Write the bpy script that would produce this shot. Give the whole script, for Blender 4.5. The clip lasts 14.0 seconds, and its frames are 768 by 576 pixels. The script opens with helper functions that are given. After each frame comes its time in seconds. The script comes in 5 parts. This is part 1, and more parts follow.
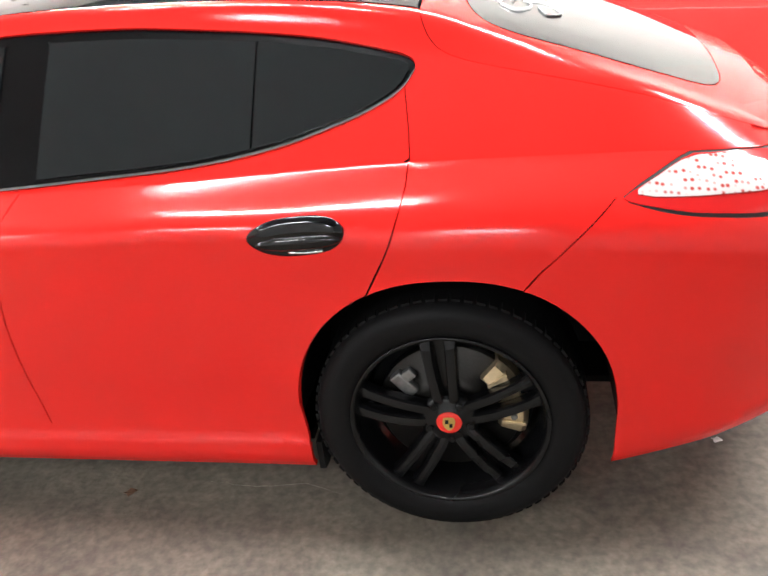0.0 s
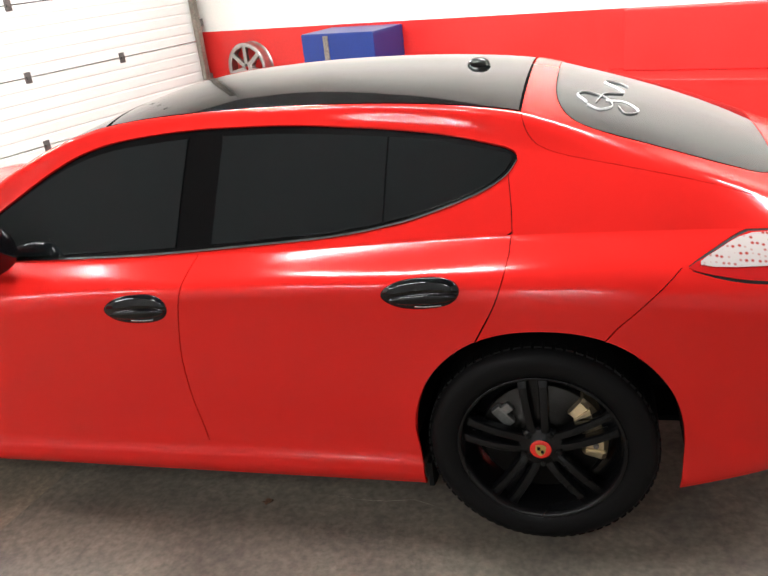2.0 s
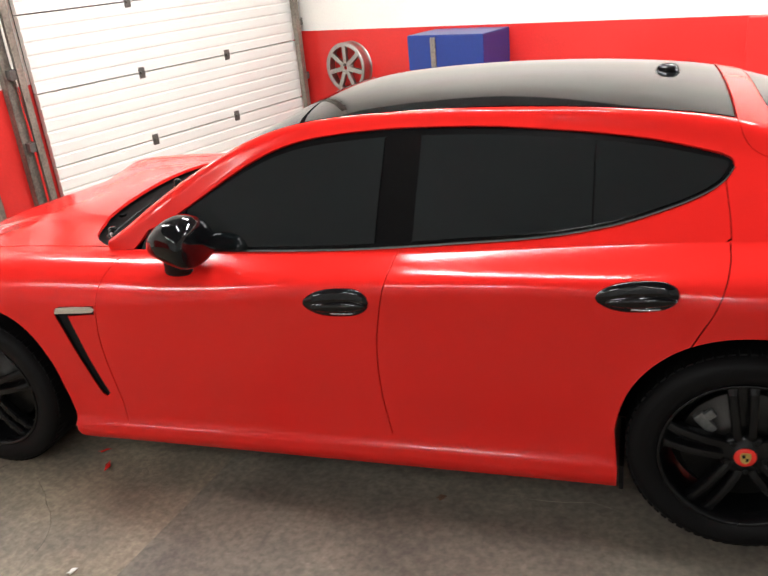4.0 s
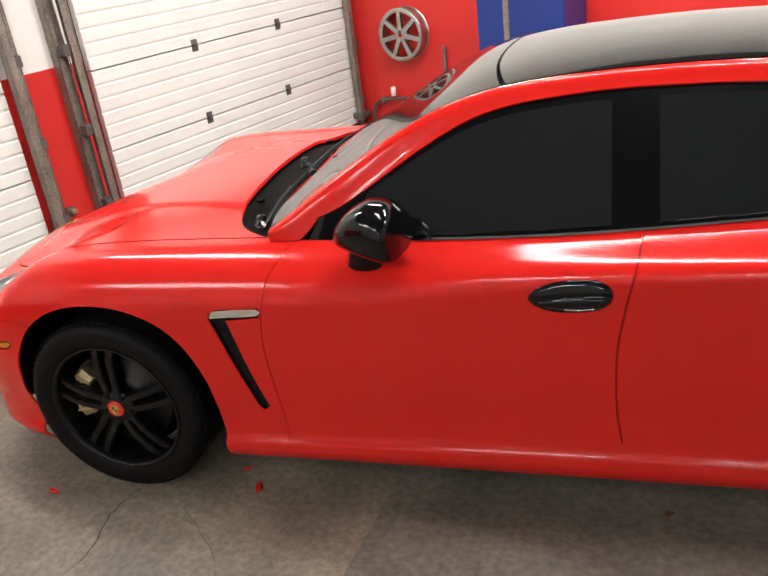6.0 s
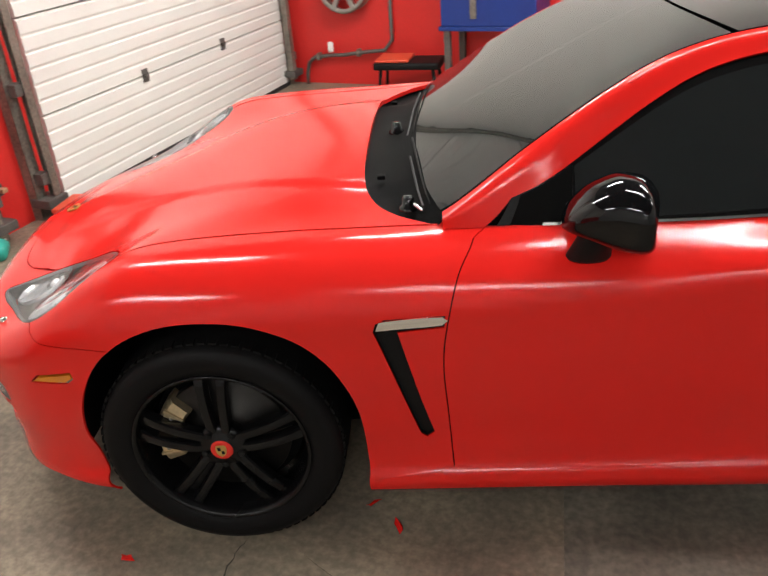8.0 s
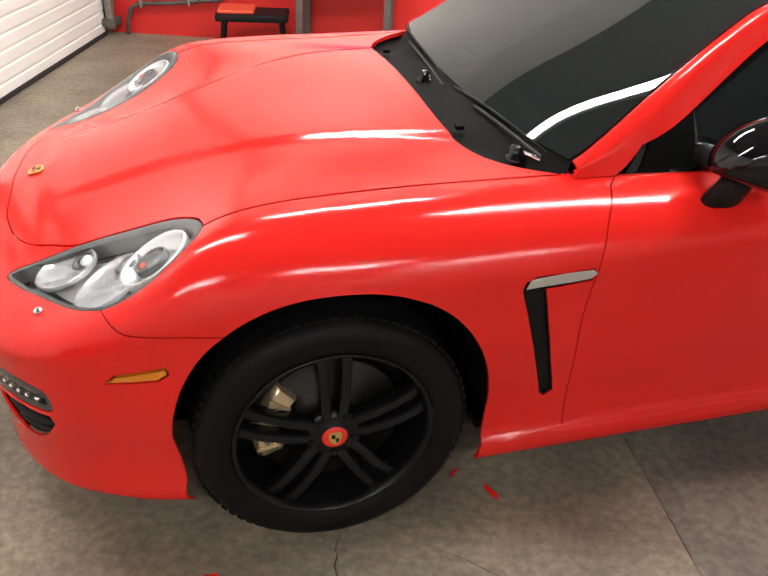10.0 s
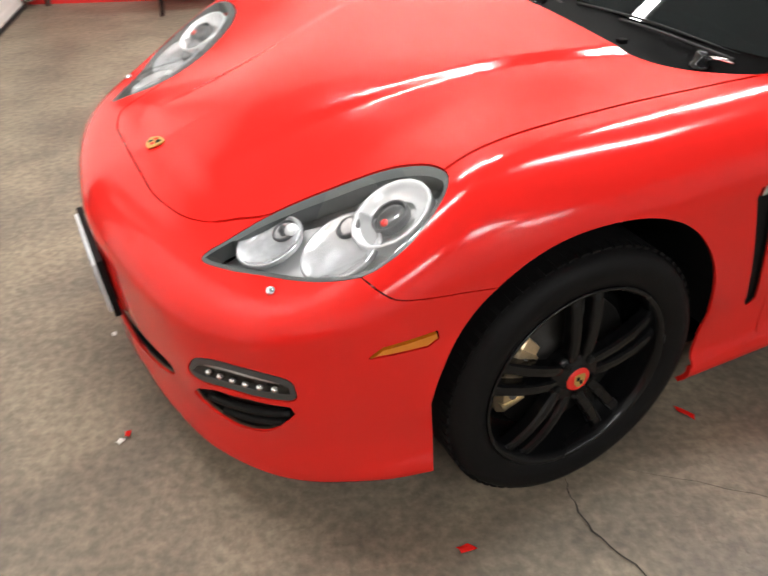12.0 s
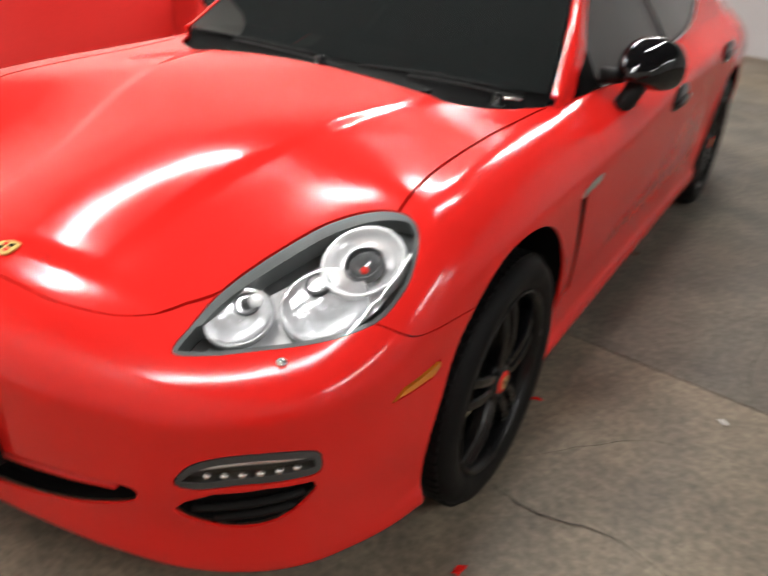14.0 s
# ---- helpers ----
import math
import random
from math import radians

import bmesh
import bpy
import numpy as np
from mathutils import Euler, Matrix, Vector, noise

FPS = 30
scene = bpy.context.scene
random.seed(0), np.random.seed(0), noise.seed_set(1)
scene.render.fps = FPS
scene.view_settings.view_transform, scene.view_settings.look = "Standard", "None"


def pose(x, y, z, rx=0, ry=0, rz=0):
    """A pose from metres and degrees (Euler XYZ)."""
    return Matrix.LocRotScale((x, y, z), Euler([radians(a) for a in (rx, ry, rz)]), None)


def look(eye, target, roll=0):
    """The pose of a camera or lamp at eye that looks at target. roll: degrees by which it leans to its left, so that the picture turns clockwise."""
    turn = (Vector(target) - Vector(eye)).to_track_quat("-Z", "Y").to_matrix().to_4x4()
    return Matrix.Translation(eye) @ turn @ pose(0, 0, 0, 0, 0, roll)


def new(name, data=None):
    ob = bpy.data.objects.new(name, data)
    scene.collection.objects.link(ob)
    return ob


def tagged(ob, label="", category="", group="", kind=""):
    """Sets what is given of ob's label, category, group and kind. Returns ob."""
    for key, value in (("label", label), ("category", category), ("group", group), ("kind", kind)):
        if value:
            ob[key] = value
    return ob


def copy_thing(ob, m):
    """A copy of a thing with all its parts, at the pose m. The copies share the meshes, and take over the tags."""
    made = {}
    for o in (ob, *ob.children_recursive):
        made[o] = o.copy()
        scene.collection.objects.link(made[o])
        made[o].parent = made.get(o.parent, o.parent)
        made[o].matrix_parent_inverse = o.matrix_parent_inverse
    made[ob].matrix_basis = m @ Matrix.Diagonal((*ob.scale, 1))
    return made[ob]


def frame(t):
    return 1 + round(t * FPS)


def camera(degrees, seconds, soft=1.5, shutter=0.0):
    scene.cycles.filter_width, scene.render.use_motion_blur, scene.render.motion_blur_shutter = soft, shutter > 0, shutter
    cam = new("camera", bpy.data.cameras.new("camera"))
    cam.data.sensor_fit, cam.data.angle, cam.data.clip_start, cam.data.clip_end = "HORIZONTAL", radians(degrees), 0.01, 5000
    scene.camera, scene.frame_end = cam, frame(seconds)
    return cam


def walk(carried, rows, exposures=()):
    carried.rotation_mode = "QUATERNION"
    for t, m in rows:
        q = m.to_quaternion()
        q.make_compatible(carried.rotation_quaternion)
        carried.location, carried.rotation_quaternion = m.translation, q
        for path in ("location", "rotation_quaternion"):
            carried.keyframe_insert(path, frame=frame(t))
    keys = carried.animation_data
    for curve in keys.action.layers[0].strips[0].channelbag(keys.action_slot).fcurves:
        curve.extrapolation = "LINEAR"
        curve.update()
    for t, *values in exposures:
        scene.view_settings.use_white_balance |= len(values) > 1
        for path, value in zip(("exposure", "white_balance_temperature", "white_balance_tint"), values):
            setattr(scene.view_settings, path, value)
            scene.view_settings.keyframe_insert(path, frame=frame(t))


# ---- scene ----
# ---- camera ----
cam = camera(52.1, 14.0, shutter=0.4)
PATH = [
    (0, (1.634, -2.568, 1.590), (1.301, -0.818, 0.681), -5.51),
    (0.5, (1.607, -2.726, 1.661), (1.226, -0.963, 0.798), -5.18),
    (1, (1.582, -2.873, 1.714), (1.125, -1.109, 0.890), -9.40),
    (1.5, (1.600, -2.932, 1.765), (1.038, -1.175, 0.991), -11.29),
    (2, (1.613, -2.981, 1.818), (1.102, -1.218, 1.025), -6.74),
    (2.5, (1.577, -3.037, 1.832), (1.034, -1.277, 1.052), -6.40),
    (3, (1.453, -3.087, 1.847), (0.896, -1.313, 1.112), -5.42),
    (3.5, (1.284, -3.123, 1.835), (0.726, -1.351, 1.095), -5.72),
    (4, (1.110, -3.145, 1.875), (0.511, -1.404, 1.094), -5.89),
    (6.5, (0.023, -2.857, 1.826), (-0.540, -1.151, 0.948), -7.88),
    (7, (-0.267, -2.740, 1.811), (-0.767, -1.048, 0.868), -3.92),
    (7.5, (-0.488, -2.681, 1.784), (-0.887, -0.950, 0.863), -3.86),
    (8, (-0.776, -2.640, 1.799), (-0.952, -0.896, 0.837), -4.71),
    (10.5, (-1.915, -2.317, 1.686), (-1.377, -0.704, 0.633), 2.40),
    (11, (-2.073, -2.225, 1.661), (-1.596, -0.613, 0.578), -1.96),
    (11.5, (-2.336, -2.119, 1.632), (-1.909, -0.547, 0.471), -2.91),
    (12, (-2.493, -2.012, 1.589), (-1.759, -0.532, 0.461), 0.04),
    (12.5, (-2.663, -1.887, 1.575), (-1.698, -0.554, 0.439), -0.69),
    (13, (-2.817, -1.737, 1.556), (-1.642, -0.494, 0.518), -2.58),
    (13.5, (-2.943, -1.592, 1.521), (-1.729, -0.409, 0.460), -1.08),
    (14, (-3.138, -1.496, 1.511), (-1.582, -0.637, 0.593), 4.43),
]
EXPOSURES = [(0.0, .90, 6150, 10), (0.5, .84, 6150, 10), (1.0, .62, 6200, 10), (2.0, .18, 6250, 10), (3.0, .03, 6300, 10), (4.0, -.02, 6350, 10), (6.5, -.26, 6450, 10), (7.5, -.30, 6500, 10), (8.0, -.28, 6500, 10),
             (10.5, .02, 6500, 10), (11.5, .0, 6450, 10), (12.5, .0, 6400, 10), (13.0, -.08, 6400, 10), (13.5, -.28, 6400, 10), (14.0, -.42, 6400, 10)]
walk(cam, [(t, look(eye, aim, roll)) for t, eye, aim, roll in PATH], EXPOSURES)

# ---- room frame: lx runs from the door wall into the room, ly along the door wall ----
ROOM = pose(-3.362, 1.31, 0, 0, 0, -19.16)

# ---- light: two rows of ceiling battens, and a weak grey surrounding ----
world = bpy.data.worlds.new("world")
scene.world = world
world.use_nodes = True
world.node_tree.nodes["Background"].inputs["Color"].default_value = (.5, .5, .5, 1)
world.node_tree.nodes["Background"].inputs["Strength"].default_value = .03
LAMP_STRENGTH = 185.0        # brighter tubes over the door side
LAMP_DIM = 115.0            # dimmer tubes and added fill over the rest of the room
LAMP_COLOUR = (1.0, .98, .945)


# ---- materials ----
def material(name, colour, rough=.5, metal=0.0, bump=0.0, scale=40.0, vary=0.0, vary_scale=3.0, spec=.5, coat=0.0, rough_vary=0.0):
    """A surface with broad and fine variation of colour, roughness and relief."""
    m = bpy.data.materials.new(name)
    m.use_nodes = True
    nt = m.node_tree
    b = nt.nodes["Principled BSDF"]
    b.inputs["Base Color"].default_value = (*colour, 1)
    b.inputs["Roughness"].default_value = rough
    b.inputs["Metallic"].default_value = metal
    b.inputs["Specular IOR Level"].default_value = spec
    b.inputs["Coat Weight"].default_value = coat
    b.inputs["Coat Roughness"].default_value = .08
    if bump or vary or rough_vary:
        co = nt.nodes.new("ShaderNodeTexCoord")
        fine, broad = nt.nodes.new("ShaderNodeTexNoise"), nt.nodes.new("ShaderNodeTexNoise")
        for n, s, d in ((fine, scale, 4), (broad, vary_scale, 6)):
            n.inputs["Scale"].default_value = s
            n.inputs["Detail"].default_value = d
            nt.links.new(co.outputs["Object"], n.inputs["Vector"])
        if bump:
            bp = nt.nodes.new("ShaderNodeBump")
            bp.inputs["Strength"].default_value = bump
            bp.inputs["Distance"].default_value = .004
            nt.links.new(fine.outputs["Fac"], bp.inputs["Height"])
            nt.links.new(bp.outputs["Normal"], b.inputs["Normal"])
        if vary:
            add = nt.nodes.new("ShaderNodeMath")
            add.operation = "ADD"
            nt.links.new(fine.outputs["Fac"], add.inputs[0])
            nt.links.new(broad.outputs["Fac"], add.inputs[1])
            ramp = nt.nodes.new("ShaderNodeMapRange")
            ramp.inputs["From Min"].default_value, ramp.inputs["From Max"].default_value = .6, 1.4
            ramp.inputs["To Min"].default_value, ramp.inputs["To Max"].default_value = 1 - vary, 1 + vary
            nt.links.new(add.outputs[0], ramp.inputs["Value"])
            mul = nt.nodes.new("ShaderNodeVectorMath")
            mul.operation = "SCALE"
            mul.inputs[0].default_value = colour
            nt.links.new(ramp.outputs["Result"], mul.inputs["Scale"])
            nt.links.new(mul.outputs["Vector"], b.inputs["Base Color"])
        if rough_vary:
            rr = nt.nodes.new("ShaderNodeMapRange")
            rr.inputs["From Min"].default_value, rr.inputs["From Max"].default_value = .3, .7
            rr.inputs["To Min"].default_value, rr.inputs["To Max"].default_value = rough - rough_vary, rough + rough_vary
            nt.links.new(broad.outputs["Fac"], rr.inputs["Value"])
            nt.links.new(rr.outputs["Result"], b.inputs["Roughness"])
    return m


def glass(name, colour, rough=.0, weight=1.0, ior=1.45):
    m = material(name, colour, rough)
    b = m.node_tree.nodes["Principled BSDF"]
    b.inputs["Transmission Weight"].default_value = weight
    b.inputs["IOR"].default_value = ior
    return m


def clear(name, tint=(1, 1, 1)):
    """A thin clear cover: see-through, with the mirror gloss of plastic."""
    m = bpy.data.materials.new(name)
    m.use_nodes = True
    nt = m.node_tree
    nt.nodes.remove(nt.nodes["Principled BSDF"])
    a, b, mix, f = (nt.nodes.new("ShaderNodeBsdf" + k) if k[0] in "TG" else nt.nodes.new("Shader" + k) for k in ("Transparent", "Glossy", "NodeMixShader", "NodeFresnel"))
    a.inputs["Color"].default_value = (*tint, 1)
    b.inputs["Roughness"].default_value = .02
    f.inputs["IOR"].default_value = 1.5
    nt.links.new(f.outputs[0], mix.inputs[0])
    nt.links.new(a.outputs[0], mix.inputs[1])
    nt.links.new(b.outputs[0], mix.inputs[2])
    nt.links.new(mix.outputs[0], nt.nodes["Material Output"].inputs["Surface"])
    return m


def glow(name, colour, strength):
    m = material(name, (.8, .8, .8), .4)
    b = m.node_tree.nodes["Principled BSDF"]
    b.inputs["Emission Color"].default_value = (*colour, 1)
    b.inputs["Emission Strength"].default_value = strength
    return m


def tail_lens():
    """Clear moulded lens with rows of reddish cells."""
    m = material("clear_tail_lens", (.5, .45, .43), .2, coat=.6)
    nt = m.node_tree
    co, vo, rp = nt.nodes.new("ShaderNodeTexCoord"), nt.nodes.new("ShaderNodeTexVoronoi"), nt.nodes.new("ShaderNodeValToRGB")
    vo.inputs["Scale"].default_value = 64
    vo.inputs["Randomness"].default_value = .35
    rp.color_ramp.elements[0].position, rp.color_ramp.elements[0].color = .18, (.38, .05, .04, 1)
    rp.color_ramp.elements[1].position, rp.color_ramp.elements[1].color = .42, (.52, .47, .45, 1)
    nt.links.new(co.outputs["Object"], vo.inputs["Vector"])
    nt.links.new(vo.outputs["Distance"], rp.inputs["Fac"])
    nt.links.new(rp.outputs["Color"], nt.nodes["Principled BSDF"].inputs["Base Color"])
    return m


RED = material("satin_red_film", (.70, .017, .013), .145, bump=.010, scale=900, rough_vary=.02, vary=.02, vary_scale=2, spec=.36)
BLACK_GLOSS = material("gloss_black", (.003, .003, .0035), .05, spec=.42)
BLACK_SATIN = material("satin_black_metal", (.0045, .0045, .005), .26, bump=.02, scale=300, rough_vary=.06, spec=.28)
BLACK_TRIM = material("black_plastic", (.006, .006, .006), .55, spec=.18, bump=.1, scale=400)
SCUTTLE = material("scuttle_plastic", (.0025, .0025, .0025), .62, spec=.05, bump=.1, scale=300)
LINER = material("dark_liner", (.003, .003, .003), .9, spec=.1)
DISC = material("dull_brake_steel", (.030, .028, .026), .42, .8, bump=.05, scale=150, vary=.3, vary_scale=12)
TYRE = material("tyre_rubber", (.0065, .0063, .0065), .52, spec=.10, bump=.12, scale=260, vary=.25, vary_scale=9, rough_vary=.08)
SURROUND = material("black_window_frame", (.002, .002, .0022), .16, spec=.4)
DIRTY_METAL = material("grey_cast_metal", (.22, .22, .215), .42, .7, bump=.1, scale=90, vary=.3, vary_scale=20)
TRIM_BRIGHT = material("polished_trim", (.90, .90, .89), .13, 1.0)
CHROME = material("chrome", (.75, .75, .75), .12, 1.0)
STEEL = material("worn_steel", (.42, .41, .39), .38, 1.0, bump=.05, scale=120, vary=.25, vary_scale=14)
BRASS = material("dusty_brass_steel", (.62, .50, .32), .32, .85, bump=.3, scale=60, vary=.25, vary_scale=20)
GOLD = material("gold_enamel", (.55, .38, .10), .35, .6)
CAP_RED = material("red_enamel", (.75, .03, .02), .25)
TINT = glass("tinted_glass", (.008, .011, .012), .0, .35, 1.9)
SCREEN = glass("windscreen_glass", (.014, .017, .017), .0, .35, 1.36)
LENS = clear("lamp_lens")
REFLECTOR = material("lamp_reflector", (.85, .86, .88), .16, 1.0)
LAMP_GREY = material("lamp_housing_grey", (.15, .16, .162), .30)
# white tone and mottling stand in for lamp light mirrored in chrome
LAMP_WHITE = material("lamp_bowl_whitened", (.74, .75, .77), .16, .70, bump=.8, scale=34, vary=.25, vary_scale=22, spec=.8)
LAMP_CHROME = material("lamp_bowl_chrome", (.95, .95, .96), .14, 1.0)
LAMP_DARK = material("lamp_socket_grey", (.05, .052, .055), .3)
LAMP_RIM = material("lamp_edge_grey", (.085, .093, .092), .28)
PROJECTOR_GLASS = material("projector_glass", (.16, .165, .17), .06, .55, spec=.8, vary=.5, vary_scale=30)
LAMP_SILVER = material("lamp_bezel_silver", (.88, .89, .90), .24, .45, bump=.25, scale=45)
AMBER = material("amber_lens", (.66, .20, .010), .22, coat=.5, bump=.3, scale=120)
TAIL_RED = material("red_lens", (.55, .012, .012), .15, coat=.6)
TAIL_WHITE = tail_lens()
WHITE_PLASTIC = material("white_plastic", (.75, .75, .73), .4)
PLATE = material("plate_white", (.70, .72, .74), .4)
PLATE_MARK = material("plate_mark", (.24, .27, .34), .5)
DOOR_WHITE = material("door_white_paint", (.80, .79, .75), .48, bump=.08, scale=150, vary=.05, vary_scale=2.5, rough_vary=.06)
WALL_RED = material("red_wall_paint", (.62, .022, .018), .42, bump=.15, scale=60, vary=.08, vary_scale=2, rough_vary=.08)
WALL_CREAM = material("cream_wall_paint", (.80, .78, .72), .6, bump=.15, scale=60, vary=.06, vary_scale=2)
WALL_GREY = material("pale_wall_paint", (.58, .60, .60), .7, bump=.15, scale=50, vary=.1, vary_scale=1.5)
CEILING_MAT = material("dark_ceiling", (.13, .137, .14), .8, bump=.2, scale=20, vary=.1)
GALV = material("galvanised_steel", (.25, .225, .19), .5, .6, bump=.15, scale=60, vary=.5, vary_scale=7)
DIRTY_STEEL = material("grimy_steel", (.13, .12, .11), .55, .5, bump=.1, scale=90, vary=.35, vary_scale=9)
SEAL = material("black_seal", (.015, .015, .015), .7)
BLUE = material("blue_paint", (.012, .035, .19), .35, bump=.05, scale=80, vary=.1, vary_scale=4)
ORANGE = material("orange_red_plastic", (.62, .07, .03), .4)
PAPER = material("scrap_paper", (.75, .74, .70), .7)
LEAF = material("brown_leaf", (.12, .06, .03), .7)
CRACK = material("crack_dirt", (.045, .038, .03), .9)
TEAL = material("teal_plastic", (.03, .35, .28), .35)
LAMP_GLOW = glow("lamp_diffuser", LAMP_COLOUR, LAMP_STRENGTH)
LAMP_GLOW_DIM = glow("dim_lamp_diffuser", LAMP_COLOUR, LAMP_DIM)
LAMP_CASE = material("lamp_case", (.7, .7, .68), .45)


def concrete(name, colour):
    """Old garage concrete: mottled, stained, with scratches and fine grain."""
    m = material(name, colour, .55, bump=.45, scale=70, vary=.22, vary_scale=1.4, rough_vary=.16)
    nt = m.node_tree
    b = nt.nodes["Principled BSDF"]
    co = nt.nodes.new("ShaderNodeTexCoord")
    st = nt.nodes.new("ShaderNodeTexNoise")
    st.inputs["Scale"].default_value, st.inputs["Detail"].default_value, st.inputs["Distortion"].default_value = 3.2, 8, .35
    nt.links.new(co.outputs["Object"], st.inputs["Vector"])
    ramp = nt.nodes.new("ShaderNodeValToRGB")
    ramp.color_ramp.elements[0].position, ramp.color_ramp.elements[0].color = .34, (.74, .73, .72, 1)
    ramp.color_ramp.elements[1].position, ramp.color_ramp.elements[1].color = .66, (1.14, 1.12, 1.06, 1)
    nt.links.new(st.outputs["Fac"], ramp.inputs["Fac"])
    # pale scratches along the drive, and grit
    turn = nt.nodes.new("ShaderNodeMapping")
    turn.inputs["Rotation"].default_value = (0, 0, .5)
    turn.inputs["Scale"].default_value = (1.2, 26, 1)
    nt.links.new(co.outputs["Object"], turn.inputs["Vector"])
    scr, grit = nt.nodes.new("ShaderNodeTexNoise"), nt.nodes.new("ShaderNodeTexNoise")
    scr.inputs["Scale"].default_value, scr.inputs["Detail"].default_value, scr.inputs["Distortion"].default_value = 1.6, 5, .6
    grit.inputs["Scale"].default_value, grit.inputs["Detail"].default_value = 34, 10
    nt.links.new(turn.outputs["Vector"], scr.inputs["Vector"])
    nt.links.new(co.outputs["Object"], grit.inputs["Vector"])
    tone = ramp.outputs["Color"]
    for src, a, b2, dark, light in ((scr, .60, .72, .98, 1.10), (grit, .36, .68, .80, 1.28)):
        mr, sc = nt.nodes.new("ShaderNodeMapRange"), nt.nodes.new("ShaderNodeVectorMath")
        sc.operation = "SCALE"
        for k, v in (("From Min", a), ("From Max", b2), ("To Min", dark), ("To Max", light)):
            mr.inputs[k].default_value = v
        nt.links.new(src.outputs["Fac"], mr.inputs["Value"])
        nt.links.new(tone, sc.inputs[0])
        nt.links.new(mr.outputs["Result"], sc.inputs["Scale"])
        tone = sc.outputs["Vector"]
    mix = nt.nodes.new("ShaderNodeMix")
    mix.data_type, mix.blend_type = "RGBA", "MULTIPLY"
    mix.inputs[0].default_value = 1
    old = b.inputs["Base Color"].links[0].from_socket
    nt.links.new(old, mix.inputs[6])
    nt.links.new(tone, mix.inputs[7])
    nt.links.new(mix.outputs[2], b.inputs["Base Color"])
    return m


CONCRETE = concrete("old_concrete", (.225, .188, .142))
CONCRETE_GREY = concrete("grey_concrete", (.165, .146, .120))
SCRATCH = material("pale_scratch", (.42, .38, .32), .8)


# ---- mesh helpers ----
def part(name, bm, mat, parent=None, label="", smooth_faces=False):
    """Links a bmesh as one mesh object, under a thing or part if given."""
    me = bpy.data.meshes.new(name)
    bm.to_mesh(me)
    bm.free()
    me.materials.append(mat)
    if smooth_faces:
        me.polygons.foreach_set("use_smooth", [True] * len(me.polygons))
    ob = new(name, me)
    if parent is not None:
        ob.parent = parent
    if label:
        tagged(ob, label)
    return ob


def thing(name, label, category, matrix=None, group="", kind=""):
    ob = new(name)
    ob.empty_display_size = .1
    if matrix is not None:
        ob.matrix_world = matrix
    return tagged(ob, label, category, group, kind)


def box(bm, x0, x1, y0, y1, z0, z1, bevel=0.0, m=None):
    made = bmesh.ops.create_cube(bm, size=1, matrix=Matrix.Translation(((x0 + x1) / 2, (y0 + y1) / 2, (z0 + z1) / 2))
                                 @ Matrix.Diagonal((x1 - x0, y1 - y0, z1 - z0, 1)))["verts"]
    if bevel:
        edges = list({e for v in made for e in v.link_edges})
        made = bmesh.ops.bevel(bm, geom=edges, offset=bevel, segments=2, profile=.6, affect="EDGES", clamp_overlap=True)["verts"]
        made = list({v for f in bm.faces for v in f.verts if v in set(made)} | set(made))
    if m is not None:
        bmesh.ops.transform(bm, matrix=m, verts=[v for v in made if v.is_valid])
    return bm


def boxes(*rows, bevel=0.0):
    bm = bmesh.new()
    for r in rows:
        b2 = bmesh.new()
        box(b2, *r, bevel=bevel)
        me = bpy.data.meshes.new("tmp")
        b2.to_mesh(me)
        b2.free()
        bm.from_mesh(me)
        bpy.data.meshes.remove(me)
    return bm


def lathe(profile, n=64, axis="y"):
    """Turns (radius, along) points round the y axis."""
    bm = bmesh.new()
    rings = []
    for r, a in profile:
        rings.append([bm.verts.new((r * math.cos(k * 2 * math.pi / n), a, r * math.sin(k * 2 * math.pi / n))) for k in range(n)])
    for p, q in zip(rings, rings[1:]):
        for k in range(n):
            bm.faces.new((p[k], p[(k + 1) % n], q[(k + 1) % n], q[k]))
    bmesh.ops.recalc_face_normals(bm, faces=bm.faces)
    return bm


def disc_cap(bm, r, y, n=48):
    vs = [bm.verts.new((r * math.cos(k * 2 * math.pi / n), y, r * math.sin(k * 2 * math.pi / n))) for k in range(n)]
    bm.faces.new(vs)
    return bm


def tube(points, radius, n=8, flat=1.0):
    """A round bar along 3D points."""
    bm = bmesh.new()
    p = [Vector(q) for q in points]
    rings = []
    for i, q in enumerate(p):
        d = (p[min(i + 1, len(p) - 1)] - p[max(i - 1, 0)]).normalized()
        a = d.orthogonal().normalized() if i == 0 else (a - d * a.dot(d)).normalized()
        c = d.cross(a)
        r = radius[i] if isinstance(radius, (list, tuple)) else radius
        rings.append([bm.verts.new(q + a * (r * math.cos(k * 2 * math.pi / n)) + c * (r * flat * math.sin(k * 2 * math.pi / n))) for k in range(n)])
    for u, w in zip(rings, rings[1:]):
        for k in range(n):
            bm.faces.new((u[k], u[(k + 1) % n], w[(k + 1) % n], w[k]))
    bm.faces.new(rings[0])
    bm.faces.new(rings[-1])
    bmesh.ops.recalc_face_normals(bm, faces=bm.faces)
    return bm


